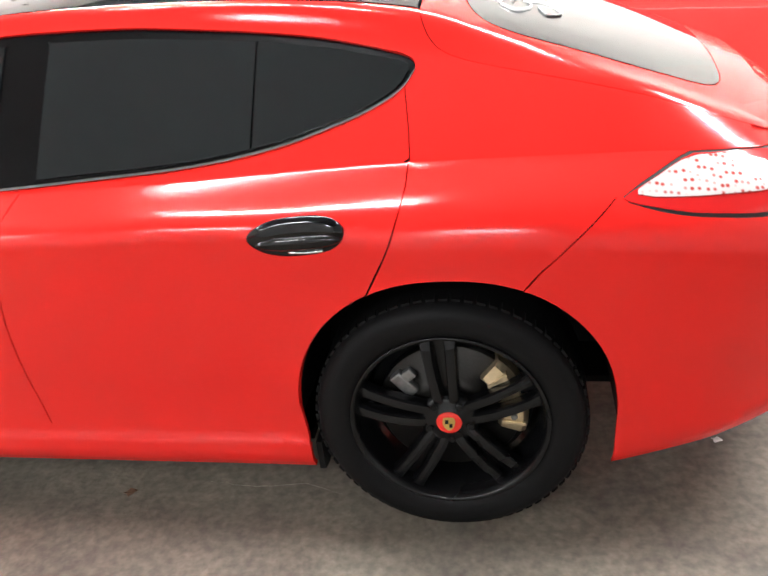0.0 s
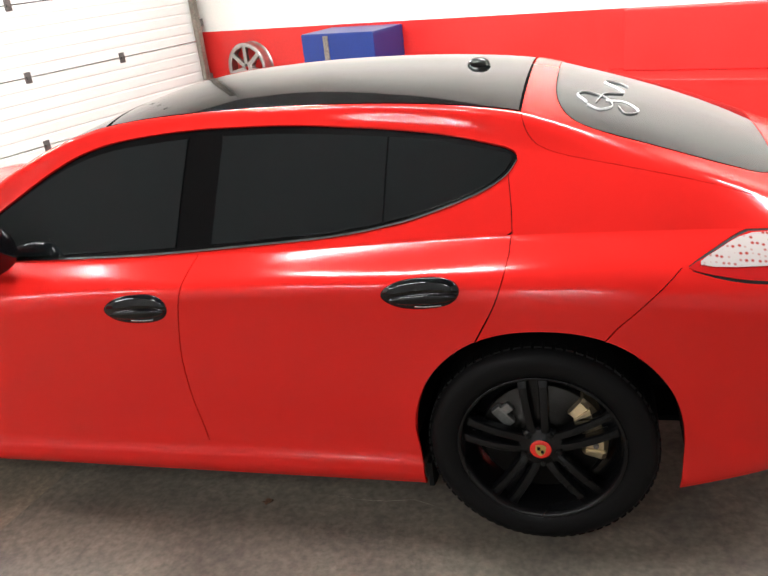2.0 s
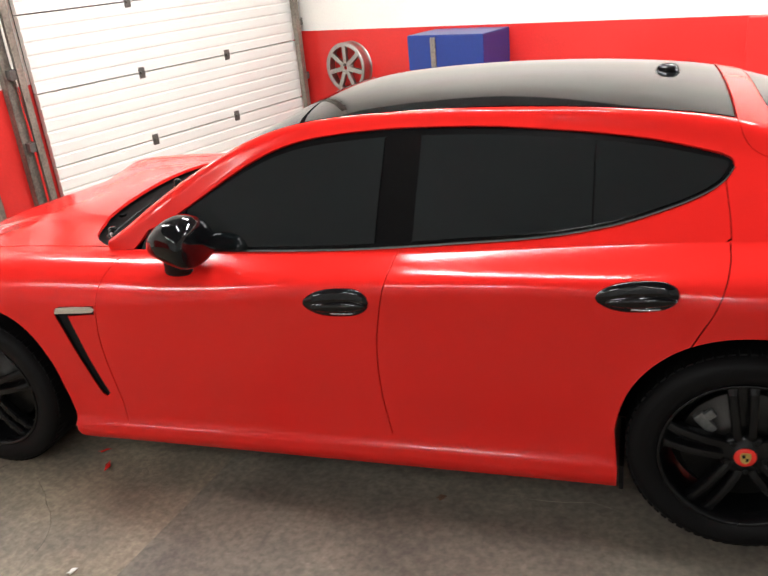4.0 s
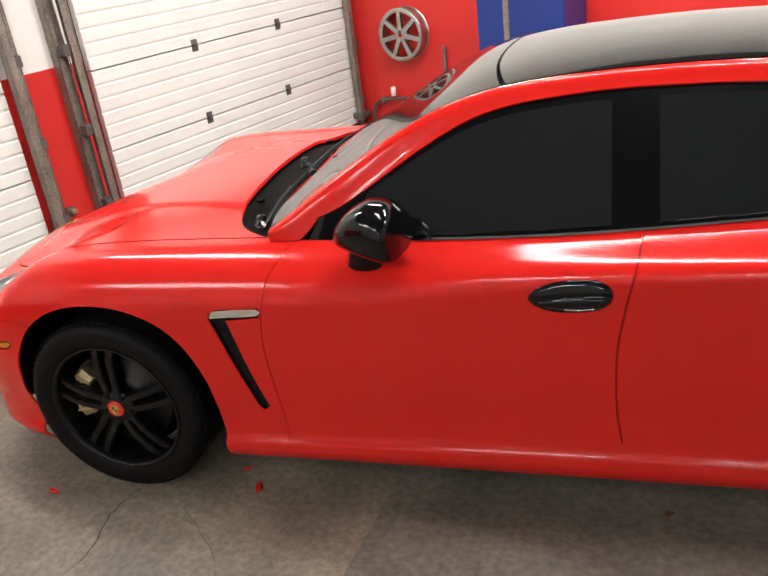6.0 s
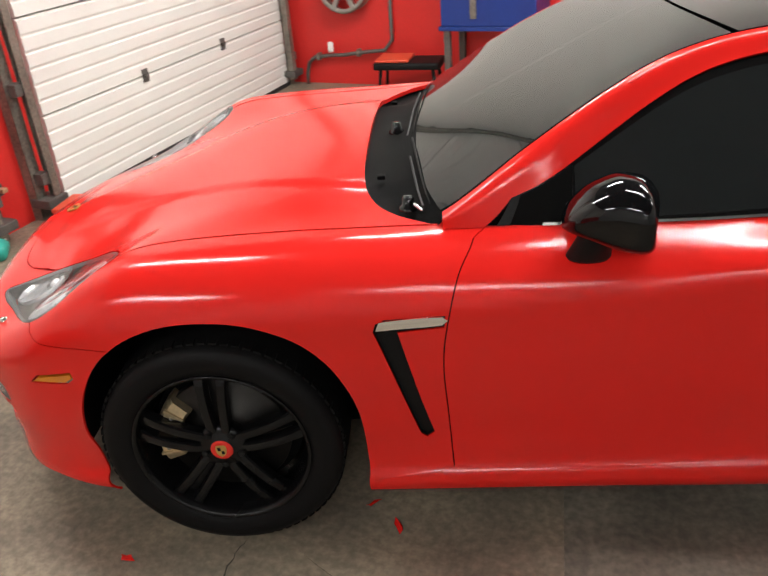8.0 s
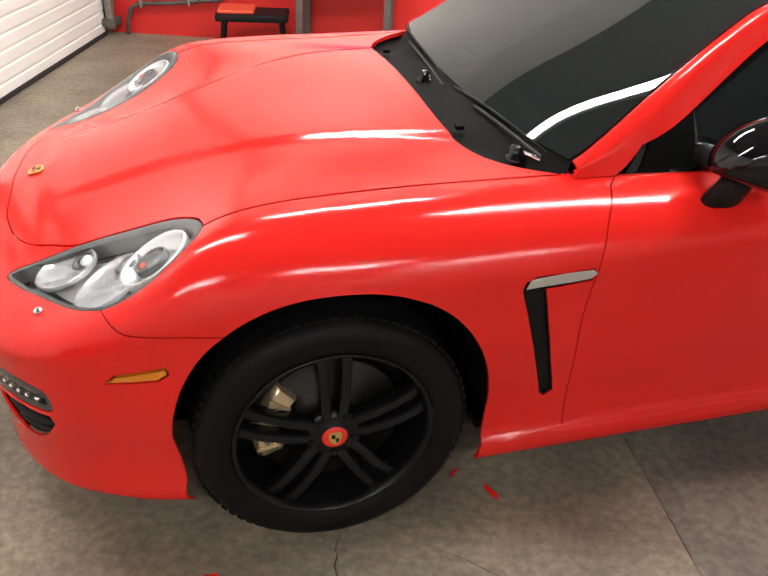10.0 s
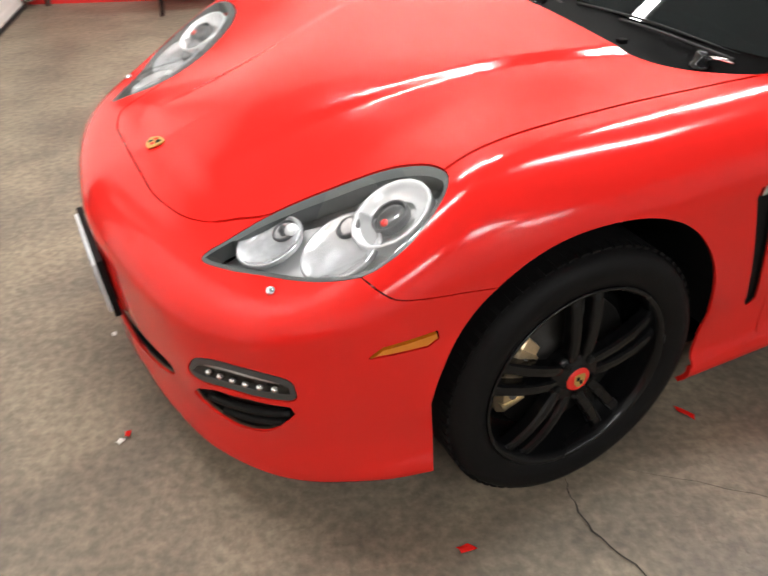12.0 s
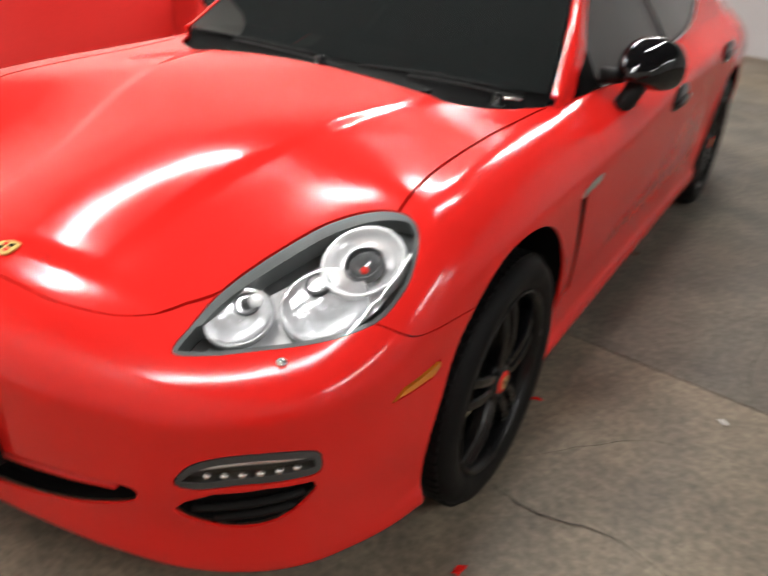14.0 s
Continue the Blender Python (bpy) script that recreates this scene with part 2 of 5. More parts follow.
# ---- car surface ----
def pchip(keys, soft=0.0):
    """Smooth monotone curve through (x, value) keys; soft rounds it over that length."""
    if soft:
        hard, x0, x1 = pchip(keys), keys[0][0], keys[-1][0]
        xs = np.linspace(x0, x1, 1500)
        d, n = xs[1] - xs[0], int(3 * soft / (xs[1] - xs[0]))
        y = hard(xs)
        y = np.r_[2 * y[0] - y[n:0:-1], y, 2 * y[-1] - y[-2:-n - 2:-1]]
        w = np.exp(-.5 * (np.arange(-n, n + 1) * d / soft) ** 2)
        y = np.convolve(y, w / w.sum(), "valid")
        return lambda t: np.interp(t, xs, y)
    k = np.array(keys, float)
    x, y = k[:, 0], k[:, 1]
    h, d = np.diff(x), np.diff(y) / np.diff(x)
    m = np.zeros(len(x))
    for i in range(1, len(x) - 1):
        if d[i - 1] * d[i] > 0:
            a, b = 2 * h[i] + h[i - 1], h[i] + 2 * h[i - 1]
            m[i] = (a + b) / (a / d[i - 1] + b / d[i])
    m[0], m[-1] = d[0], d[-1]

    def at(t):
        t = np.clip(np.asarray(t, float), x[0], x[-1])
        i = np.clip(np.searchsorted(x, t, side="right") - 1, 0, len(h) - 1)
        s = (t - x[i]) / h[i]
        return ((1 + 2 * s) * (1 - s) ** 2 * y[i] + s * (1 - s) ** 2 * h[i] * m[i]
                + s * s * (3 - 2 * s) * y[i + 1] + s * s * (s - 1) * h[i] * m[i + 1])
    return at


def smooth(a, b, t):
    t = np.clip((np.asarray(t, float) - a) / (b - a), 0, 1)
    return t * t * (3 - 2 * t)


def spline(points, n=12, closed=False):
    """Catmull-Rom curve through points (2D or 3D), n steps a span."""
    p = np.array(points, float)
    p = np.vstack([p[-1:], p, p[:2]]) if closed else np.vstack([2 * p[0] - p[1], p, 2 * p[-1] - p[-2]])
    out = []
    for i in range(1, len(p) - 2):
        t = np.linspace(0, 1, n, endpoint=False)[:, None]
        a, b, c, d = p[i - 1:i + 3]
        out.append(0.5 * (2 * b + (c - a) * t + (2 * a - 5 * b + 4 * c - d) * t ** 2 + (3 * b - a - 3 * c + d) * t ** 3))
    if not closed:
        out.append(p[-2:-1])
    return np.vstack(out)


# plan of the widest line, nose to tail: x and half width
PLAN = spline([(-2.372, -.22), (-2.39, 0), (-2.372, .22), (-2.335, .43), (-2.275, .62), (-2.16, .785), (-2.0, .885), (-1.8, .93),
               (-1.46, .945), (-1.0, .937), (-.4, .938), (.4, .945), (1.0, .952), (1.46, .966), (1.85, .95), (2.15, .90), (2.38, .78),
               (2.50, .55), (2.56, .28), (2.58, 0), (2.56, -.28)], 16)[16:-16]
PLAN_S = np.r_[0, np.cumsum(np.hypot(*np.diff(PLAN, axis=0).T))]
S_END = float(PLAN_S[-1])


def s_at(x):
    """Arc length along the plan for an x on the long side."""
    return np.interp(x, PLAN[:, 0], PLAN_S)


Z_LOW = pchip([(0, .132), (.63, .128), (1.03, .140), (1.25, .168), (1.75, .15), (2.0, .146), (2.6, .152), (3.3, .160), (4.1, .172), (4.9, .20), (5.2, .25), (5.5, .32), (6.3, .36)], .09)
Z_WIDE = pchip([(0, .55), (.63, .56), (1.03, .62), (1.23, .66), (1.57, .716), (2.03, .735), (2.63, .775), (3.43, .845), (4.03, .862),
                (4.49, .80), (4.88, .79), (5.2, .76), (5.5, .72), (6.3, .70)], .09)
Z_RIDGE = pchip([(0, .725), (.43, .708), (.63, .69), (.84, .70), (1.03, .77), (1.15, .835), (1.23, .882), (1.3, .899), (1.40, .909), (1.57, .917), (2.03, .927), (2.24, .932), (2.6, .939),
                 (3.03, .951), (3.63, .974), (4.03, .991), (4.43, 1.005), (4.83, 1.008), (5.13, .995), (5.4, .97), (6.3, .96)], .05)
Q_RIDGE = pchip([(0, .20), (.43, .20), (.63, .19), (.84, .17), (1.03, .16), (1.23, .17), (1.57, .19), (2.03, .185), (2.24, .175),
                 (3.03, .12), (3.63, .125), (4.03, .145), (4.43, .165), (4.83, .16), (5.13, .16), (5.4, .2), (6.3, .25)], .09)
M_RIDGE = pchip([(0, .22), (.63, .25), (.84, .35), (1.03, .30), (1.23, .10), (1.57, 0), (2.03, 0), (2.24, .1), (2.6, .50), (3.0, .98),
                 (4.0, 1.06), (4.42, .98), (4.65, .92), (4.9, .85), (5.08, .70), (5.2, .5), (6.3, .1)], .09)
X_SPINE = pchip([(0, -1.5), (.63, -1.45), (1.03, -1.35), (1.57, -1.15), (2.24, -.79)], .09)
X_SPINE_REAR = pchip([(5.0, 1.97), (5.13, 2.08), (5.44, 2.2), (5.7, 2.25), (6.3, 2.3)])
Z_SPINE = pchip([(0, .90), (.63, .91), (1.03, .925), (1.57, .955), (2.24, 1.0), (5, 1.06), (6.3, 1.03)], .09)
M_SPINE = pchip([(0, .14), (.63, .10), (1.03, .06), (1.57, 0), (6.3, 0)], .09)
WALL_DOOR = pchip([(0, .038), (.05, .014), (.10, .004), (.135, .005), (.185, .024), (.22, .027), (.33, .026), (.5, .014), (.75, .003), (1, 0)])
WALL_QUARTER = pchip([(0, .042), (.2, .040), (.45, .030), (.7, .013), (.88, .003), (1, 0)])
WALL_NOSE = pchip([(0, .07), (.12, .030), (.3, .030), (.6, .013), (1, 0)])
Z_SPLIT = pchip([(-2.1, .36), (-.8, .40), (2.1, .36)])
ARCH_F, ARCH_R, ARCH_RADIUS = (-1.438, .355), (1.475, .355), .405


def lower_raw(s, v):
    """Body below the belt and the bonnet: s along the plan, v 0 bottom, 1 widest line, 2 ridge, 3 middle line. Left half: y < 0."""
    s, v = np.broadcast_arrays(np.asarray(s, float), np.asarray(v, float))
    cx, cy = np.interp(s, PLAN_S, PLAN[:, 0]), np.interp(s, PLAN_S, PLAN[:, 1])
    tx = np.where(s < 2.24, X_SPINE(s), np.where(s > 5.0, X_SPINE_REAR(s), cx))
    far = np.hypot(tx - cx, cy) + 1e-9
    dx, dy = (tx - cx) / far, -cy / far
    zl, zw, zr, qr, m = Z_LOW(s), Z_WIDE(s), Z_RIDGE(s), Q_RIDGE(s), M_RIDGE(s)
    # wall
    t = np.clip(v, 0, 1)
    z1 = zl + (zw - zl) * t
    door = smooth(.95, 1.3, s) * (1 - smooth(4.75, 5.1, s))
    q1 = door * WALL_DOOR(t) + (1 - door) * WALL_NOSE(t)
    flare = smooth(4.15, 4.5, s) * (1 - smooth(4.8, 5.15, s)) * smooth(.3, .5, t)
    q1 = q1 + flare * (WALL_QUARTER(t) - q1)
    for ax, az in (ARCH_F, ARCH_R):
        r = np.hypot(cx - ax, z1 - az)
        q1 = q1 - (.014 if ax < 0 else .022) * np.exp(-np.clip(r - ARCH_RADIUS, 0, 9) / (.045 if ax < 0 else .06)) * smooth(.2, .45, z1) * (1 - smooth(.7, 1.0, t))
    # shoulder
    u = np.clip(v - 1, 0, 1)
    late = smooth(2.5, 3.1, s) * (1 - smooth(4.6, 5.1, s))
    b1, b2 = zw + (.55 - .03 * smooth(2.4, 2.9, s) * (1 - smooth(4.7, 5.1, s)) + .13 * late) * (zr - zw), zr - .55 * qr * m * (1 - .25 * late)
    q2 = 3 * (1 - u) * u * u * ((.45 - .13 * late) * qr) + u ** 3 * qr
    z2 = (1 - u) ** 3 * zw + 3 * (1 - u) ** 2 * u * b1 + 3 * (1 - u) * u * u * b2 + u ** 3 * zr
    # top
    f = np.clip(v - 2, 0, 1)
    span = far - qr
    q3 = qr + f * span
    z3 = ((1 + 2 * f) * (1 - f) ** 2 * zr + f * (1 - f) ** 2 * span * m + f * f * (3 - 2 * f) * Z_SPINE(s) + f * f * (f - 1) * span * M_SPINE(s))
    q = np.where(v <= 1, q1, np.where(v <= 2, q2, q3))
    z = np.where(v <= 1, z1, np.where(v <= 2, z2, z3))
    x, y = cx + dx * q, -(cy + dy * q)
    return np.stack([x, y, z], -1)


DOME_EDGE = pchip([(-2.3, .235), (-2.11, .235), (-1.83, .245), (-1.57, .325), (-1.30, .40), (-.9, .48)], .08)
BONNET_TERMS = [(i, j) for i in range(5) for j in range(4)]


def bonnet_terms(x, y):
    a, b = (np.asarray(x, float) + 1.5) / .7, (np.asarray(y, float) / .7) ** 2
    return np.stack([a ** i * b ** j for i, j in BONNET_TERMS], -1)


grid_s, grid_v = np.meshgrid(np.linspace(.0, 2.24, 60), np.linspace(2.05, 3.0, 30), indexing="ij")
raw = lower_raw(grid_s, grid_v).reshape(-1, 3)
BONNET_FIT = np.linalg.lstsq(bonnet_terms(raw[:, 0], raw[:, 1]), raw[:, 2], rcond=None)[0]


def lower(s, v):
    """The body with its fair bonnet: a smooth sheet with a raised middle."""
    p = lower_raw(s, v)
    x, y, z = p[..., 0], p[..., 1], p[..., 2]
    s, v = np.broadcast_arrays(np.asarray(s, float), np.asarray(v, float))
    fair = smooth(2.0, 2.4, v) * (s < 3)
    z = z + fair * (bonnet_terms(x, y) @ BONNET_FIT - z)
    edge = DOME_EDGE(x)
    z = z + .0080 * (1 - smooth(edge - .030, edge + .030, np.abs(y))) * smooth(-2.22, -1.80, x) * (x < -.3) * smooth(2.0, 2.1, v)
    z = z + .016 * smooth(-2.38, -1.92, x) * (1 - smooth(-1.80, -1.20, x)) * (1 - smooth(.10, .56, np.abs(y))) * smooth(2.0, 2.1, v)
    return np.stack([x, y, z], -1)


DLO_Y = pchip([(-.80, .765), (-.56, .745), (-.41, .69), (-.24, .625), (-.11, .585), (.04, .565), (.38, .55), (.84, .56), (1.14, .58), (1.38, .62),
               (1.66, .655), (1.89, .68), (2.15, .66), (2.3, .6)], .04)
DLO_Z = pchip([(-.80, .953), (-.56, 1.03), (-.41, 1.115), (-.24, 1.215), (-.11, 1.27), (.04, 1.30), (.38, 1.32), (.60, 1.318), (.84, 1.302), (1.14, 1.27),
               (1.38, 1.222), (1.66, 1.17), (1.89, 1.12), (2.15, 1.03), (2.3, .975)], .04)
RAIL_Y = pchip([(-1.15, .77), (-.80, .735), (-.58, .68), (-.36, .61), (-.22, .56), (-.04, .53), (.19, .517), (.66, .51), (.9, .52), (1.14, .53), (1.40, .545),
                (1.6, .56), (1.9, .575), (2.15, .56), (2.3, .52)], .04)
RAIL_Z = pchip([(-1.15, .82), (-.80, .968), (-.58, 1.115), (-.36, 1.24), (-.22, 1.30), (-.04, 1.342), (.19, 1.362), (.5, 1.37), (.9, 1.362), (1.14, 1.347), (1.40, 1.315),
                (1.6, 1.25), (1.9, 1.15), (2.15, 1.05), (2.3, .985)], .04)
ROOF_Z = pchip([(-1.15, .832), (-.86, .985), (-.70, 1.069), (-.55, 1.147), (-.40, 1.224), (-.28, 1.284), (-.18, 1.327), (-.09, 1.356), (.08, 1.389), (.21, 1.402), (.42, 1.413), (.62, 1.417), (.81, 1.413), (1.0, 1.402),
                (1.19, 1.385), (1.36, 1.362), (1.49, 1.338), (1.7, 1.28), (2.0, 1.18), (2.3, 1.06)], .04)


def upper(x, w):
    """Greenhouse: x along the car, w 0 belt, 1 top of the side windows, 2 edge of the roof, 3 middle line. Left half."""
    x, w = np.broadcast_arrays(np.asarray(x, float), np.asarray(w, float))
    base = lower(s_at(np.maximum(x, -.8)), 2.0)
    hb, zb = -base[..., 1], base[..., 2]
    hd, zd, hr, zr, zc = DLO_Y(x), np.maximum(DLO_Z(x), zb), RAIL_Y(x), RAIL_Z(x), ROOF_Z(x)
    t = np.clip(w, 0, 1)
    bow = .012 * t * (1 - t)
    h1, z1 = hb + (hd - hb) * t + bow * smooth(-.8, -.3, x), zb + (zd - zb) * t
    u = np.clip(w - 1, 0, 1)
    ky, kz = (hd - hb), (zd - zb)
    k = np.hypot(ky, kz) + 1e-6
    reach = np.hypot(hr - hd, zr - zd) * .4
    ay, az = hd + ky / k * reach, zd + kz / k * reach
    flat = np.clip((zc - zr) * 2.4 / hr, 0, .6)
    by, bz = hr + reach, zr - reach * flat
    h2 = (1 - u) ** 3 * hd + 3 * (1 - u) ** 2 * u * ay + 3 * (1 - u) * u * u * by + u ** 3 * hr
    z2 = (1 - u) ** 3 * zd + 3 * (1 - u) ** 2 * u * az + 3 * (1 - u) * u * u * bz + u ** 3 * zr
    f = np.clip(w - 2, 0, 1)
    h3 = hr * (1 - f)
    z3 = zc - (zc - zr) * np.abs(1 - f) ** 2.4
    h = np.where(w <= 1, h1, np.where(w <= 2, h2, h3))
    z = np.where(w <= 1, z1, np.where(w <= 2, z2, z3))
    return np.stack([x, -h, z], -1)


# ---- panels cut out of the car's surface ----
from mathutils import geometry

V_SCALE = .3


def invert(fn, pts, lo, hi, weight=(1, 1, 1), n=(500, 90)):
    """The surface's own coordinates of places near it."""
    a, b = np.meshgrid(np.linspace(lo[0], hi[0], n[0]), np.linspace(lo[1], hi[1], n[1]), indexing="ij")
    w = np.array(weight, float)
    grid = fn(a, b) * w
    out = []
    for p in np.array(pts, float):
        i = np.unravel_index(((grid - p * w) ** 2).sum(-1).argmin(), a.shape)
        q = np.array([a[i], b[i]])
        for _ in range(4):
            e = 1e-4
            f0 = fn(q[0], q[1]) * w
            j = np.stack([(fn(q[0] + e, q[1]) * w - f0) / e, (fn(q[0], q[1] + e) * w - f0) / e], -1)
            step = np.linalg.lstsq(j, p * w - f0, rcond=None)[0]
            q = np.clip(q + np.clip(step, -.05, .05), lo, hi)
        out.append(q)
    return np.array(out)


def inside(poly, pts):
    x, y = pts[:, 0], pts[:, 1]
    ok = np.zeros(len(pts), bool)
    x0, y0 = poly[:, 0], poly[:, 1]
    x1, y1 = np.roll(x0, -1), np.roll(y0, -1)
    for a, b, c, d in zip(x0, y0, x1, y1):
        if b != d:
            ok ^= ((b > y) != (d > y)) & (x < (c - a) * (y - b) / (d - b) + a)
    return ok


def even(poly, step):
    """A closed outline with points at even spacing that keeps its corners."""
    out = []
    for p, q in zip(poly, np.roll(poly, -1, axis=0)):
        d = np.hypot(*(q - p))
        if d < 1e-6:
            continue
        k = max(1, int(math.ceil(d / step)))
        out += [p + (q - p) * i / k for i in range(k)]
    out = np.array(out)
    keep = [0]
    for i in range(1, len(out)):
        if np.hypot(*(out[i] - out[keep[-1]])) > step * .25:
            keep.append(i)
    return out[keep]


def inset(poly, dist):
    """The outline moved inwards."""
    area = (poly[:, 0] * np.roll(poly[:, 1], -1) - poly[:, 1] * np.roll(poly[:, 0], -1)).sum()
    e = np.roll(poly, -1, 0) - poly
    e /= np.hypot(*e.T)[:, None] + 1e-12
    nrm = np.stack([-e[:, 1], e[:, 0]], -1) * np.sign(area)
    v = nrm + np.roll(nrm, 1, 0)
    v /= np.maximum(np.hypot(*v.T)[:, None], .5)
    return poly + v * dist


def surface_normal(fn, q, lift=1e-3):
    a = fn(q[:, 0] + lift, q[:, 1]) - fn(q[:, 0] - lift, q[:, 1])
    b = fn(q[:, 0], q[:, 1] + lift) - fn(q[:, 0], q[:, 1] - lift)
    n = np.cross(a, b)
    n /= np.linalg.norm(n, axis=1)[:, None] + 1e-12
    return n


def panel_mesh(name, fn, outline, holes=(), step=.035, gap=.0015, depth=.014, raise_by=0.0, sign=1, flip=1, rim=True, whole=False):
    """A sheet cut out of the surface fn along an outline in the surface's coordinates, with a folded edge."""
    k = np.array([1, V_SCALE])
    loops = [inset(even(np.array(outline, float) * k, step * .5), gap)]
    for h in holes:
        loops.append(inset(even(np.array(h, float) * k, step * .35), -gap))
    lo, hi = loops[0].min(0), loops[0].max(0)
    gx, gy = np.meshgrid(np.arange(lo[0], hi[0], step), np.arange(lo[1], hi[1], step * .8), indexing="ij")
    pts = np.stack([gx.ravel(), gy.ravel()], -1)
    ok = inside(loops[0], pts)
    for h in loops[1:]:
        ok &= ~inside(h, pts)
    allb = np.vstack(loops)
    near = np.array([((allb - p) ** 2).sum(1).min() for p in pts]) if len(pts) else np.zeros(0)
    pts = pts[ok & (near > (step * .35) ** 2)]
    verts = np.vstack([*loops, pts])
    edges, start, ring_ids = [], 0, []
    for lp in loops:
        ids = list(range(start, start + len(lp)))
        ring_ids.append(ids)
        edges += [(i, j) for i, j in zip(ids, ids[1:] + ids[:1])]
        start += len(lp)
    vo, _, fo, orig, _, _ = geometry.delaunay_2d_cdt([Vector(p) for p in verts], edges, [], 0, 1e-7)
    v2 = np.array([tuple(p) for p in vo])
    back = {o: i for i, src in enumerate(orig) for o in src}
    cen = np.array([v2[list(f)].mean(0) for f in fo])
    ok = inside(loops[0], cen)
    for h in loops[1:]:
        ok &= ~inside(h, cen)
    faces = [list(f) for f, o in zip(fo, ok) if o]
    q = v2 / k
    p3 = fn(q[:, 0], q[:, 1])
    nr = surface_normal(fn, q) * flip
    p3 = p3 + nr * raise_by
    # folded edge
    co, nn, extra = [*map(tuple, p3)], [*map(tuple, nr)], []
    for ids in (ring_ids if rim else []):
        ids = [back[i] for i in ids]
        n0 = len(co)
        for i in ids:
            co.append(tuple(p3[i] - nr[i] * depth))
            nn.append(tuple(nr[i]))
        m = len(ids)
        extra += [[ids[i], ids[(i + 1) % m], n0 + (i + 1) % m, n0 + i] for i in range(m)]
    co, nn = np.array(co), np.array(nn)
    if whole:
        mid = np.abs(co[:, 1]) < .007
        co[mid, 1] = 0
        nn[mid, 1] = 0
        nn /= np.linalg.norm(nn, axis=1)[:, None]
        extra = [f for f in extra if not (mid[f[0]] and mid[f[1]])]
        m = len(co)
        co, nn = np.vstack([co, co * (1, -1, 1)]), np.vstack([nn, nn * (1, -1, 1)])
        pair = lambda i: i if mid[i] else i + m
        faces = faces + [[pair(i) for i in f] for f in faces]
        extra = extra + [[pair(i) for i in f][::-1] for f in extra]
    if sign < 0:
        co[:, 1] *= -1
        nn[:, 1] *= -1
    me = bpy.data.meshes.new(name)
    # face winding follows the surface normal
    tri = []
    for f in faces:
        a, b, c = co[f[0]], co[f[1]], co[f[2]]
        tri.append(f if np.dot(np.cross(b - a, c - a), nn[f[0]]) > 0 else f[::-1])
    used = sorted({i for f in tri + extra for i in f})
    remap = {o: i for i, o in enumerate(used)}
    me.from_pydata([tuple(co[i]) for i in used], [], [[remap[i] for i in f] for f in tri + extra])
    me.polygons.foreach_set("use_smooth", [True] * len(tri) + [False] * len(extra))
    me.update()
    loop_n = np.zeros((len(me.loops), 3))
    li = np.zeros(len(me.loops), int)
    me.loops.foreach_get("vertex_index", li)
    loop_n = nn[np.array(used)[li]]
    for poly in me.polygons[len(tri):]:
        for l in poly.loop_indices:
            loop_n[l] = poly.normal
    me.normals_split_custom_set([tuple(n) for n in loop_n])
    return me


def panel(name, fn, outline, mat, parent, holes=(), label="", both=True, **kw):
    """The left panel and its mirror image on the right."""
    made = []
    if kw.get("whole"):
        both = False
    for sign in ((1, -1) if both else (1,)):
        me = panel_mesh(name, fn, outline, holes, sign=sign, **kw)
        me.materials.append(mat)
        ob = new(name, me)
        ob.parent = parent[0 if sign > 0 else 1] if isinstance(parent, list) else parent
        if label:
            tagged(ob, label)
        made.append(ob)
    return made


def side_xz(pts, lo=(.9, 0), hi=(5.4, 2), n=8):
    """A curve on the flank through (x, z) points."""
    c = spline(pts, n) if len(pts) > 2 else np.array(pts, float)
    return invert(lower, np.stack([c[:, 0], 0 * c[:, 0], c[:, 1]], -1), lo, hi, (1, 0, 1))


def on_lower(pts, lo=(0, 0), hi=(5.6, 3), n=6, closed=False):
    return invert(lower, spline(pts, n, closed), lo, hi)


def arch_xz(centre, t0, t1, n=40, grow=0.0):
    """The wheel opening in side view: a full arch on two nearly upright legs; t runs -1 (front foot) to 1 (rear foot)."""
    out = []
    for t in np.linspace(t0, t1, n):
        a = math.pi * (1 - (t + 1) / 2) if True else 0
        c, s = math.cos(a), math.sin(a)
        e = 2 / 2.25
        out.append((centre[0] + (ARCH_RADIUS - .003 + grow) * math.copysign(abs(c) ** e, c), centre[1] + .01 + (ARCH_RADIUS + grow) * abs(s) ** e))
    return out


# ---- the car ----
car = thing("sports_saloon", "red satin-wrapped four-door sports saloon with black wheels on concrete floor", "car")

FOOT_F0, FOOT_F1 = (-1.815, .19), (-1.036, .152)
FOOT_R0, FOOT_R1 = (1.083, .178), (1.872, .215)
arch_f = arch_xz(ARCH_F, -1, 1, 60)
arch_r = arch_xz(ARCH_R, -1, 1, 60)
SILL_Z = pchip([(-1.04, .222), (-.79, .246), (-.22, .264), (.32, .304), (.56, .308), (.74, .302), (.91, .292), (1.09, .274)])
i_seam = min(range(60), key=lambda i: abs(arch_f[i][0] + 1.705) + (arch_f[i][1] < .5))
i_gap2 = min(range(60), key=lambda i: abs(arch_r[i][0] - 1.29) + (arch_r[i][1] < .5))
D_ARCH_F = invert(lower, [(x, 0, z) for x, z in arch_f], (.9, 0), (2.6, 1.6), (1, 0, 1))
D_ARCH_R = invert(lower, [(x, 0, z) for x, z in arch_r], (3.8, 0), (5.3, 1.6), (1, 0, 1))
foot = lambda p: invert(lower, [(p[0], 0, p[1])], (.9, 0), (5.4, 1), (1, 0, 1))
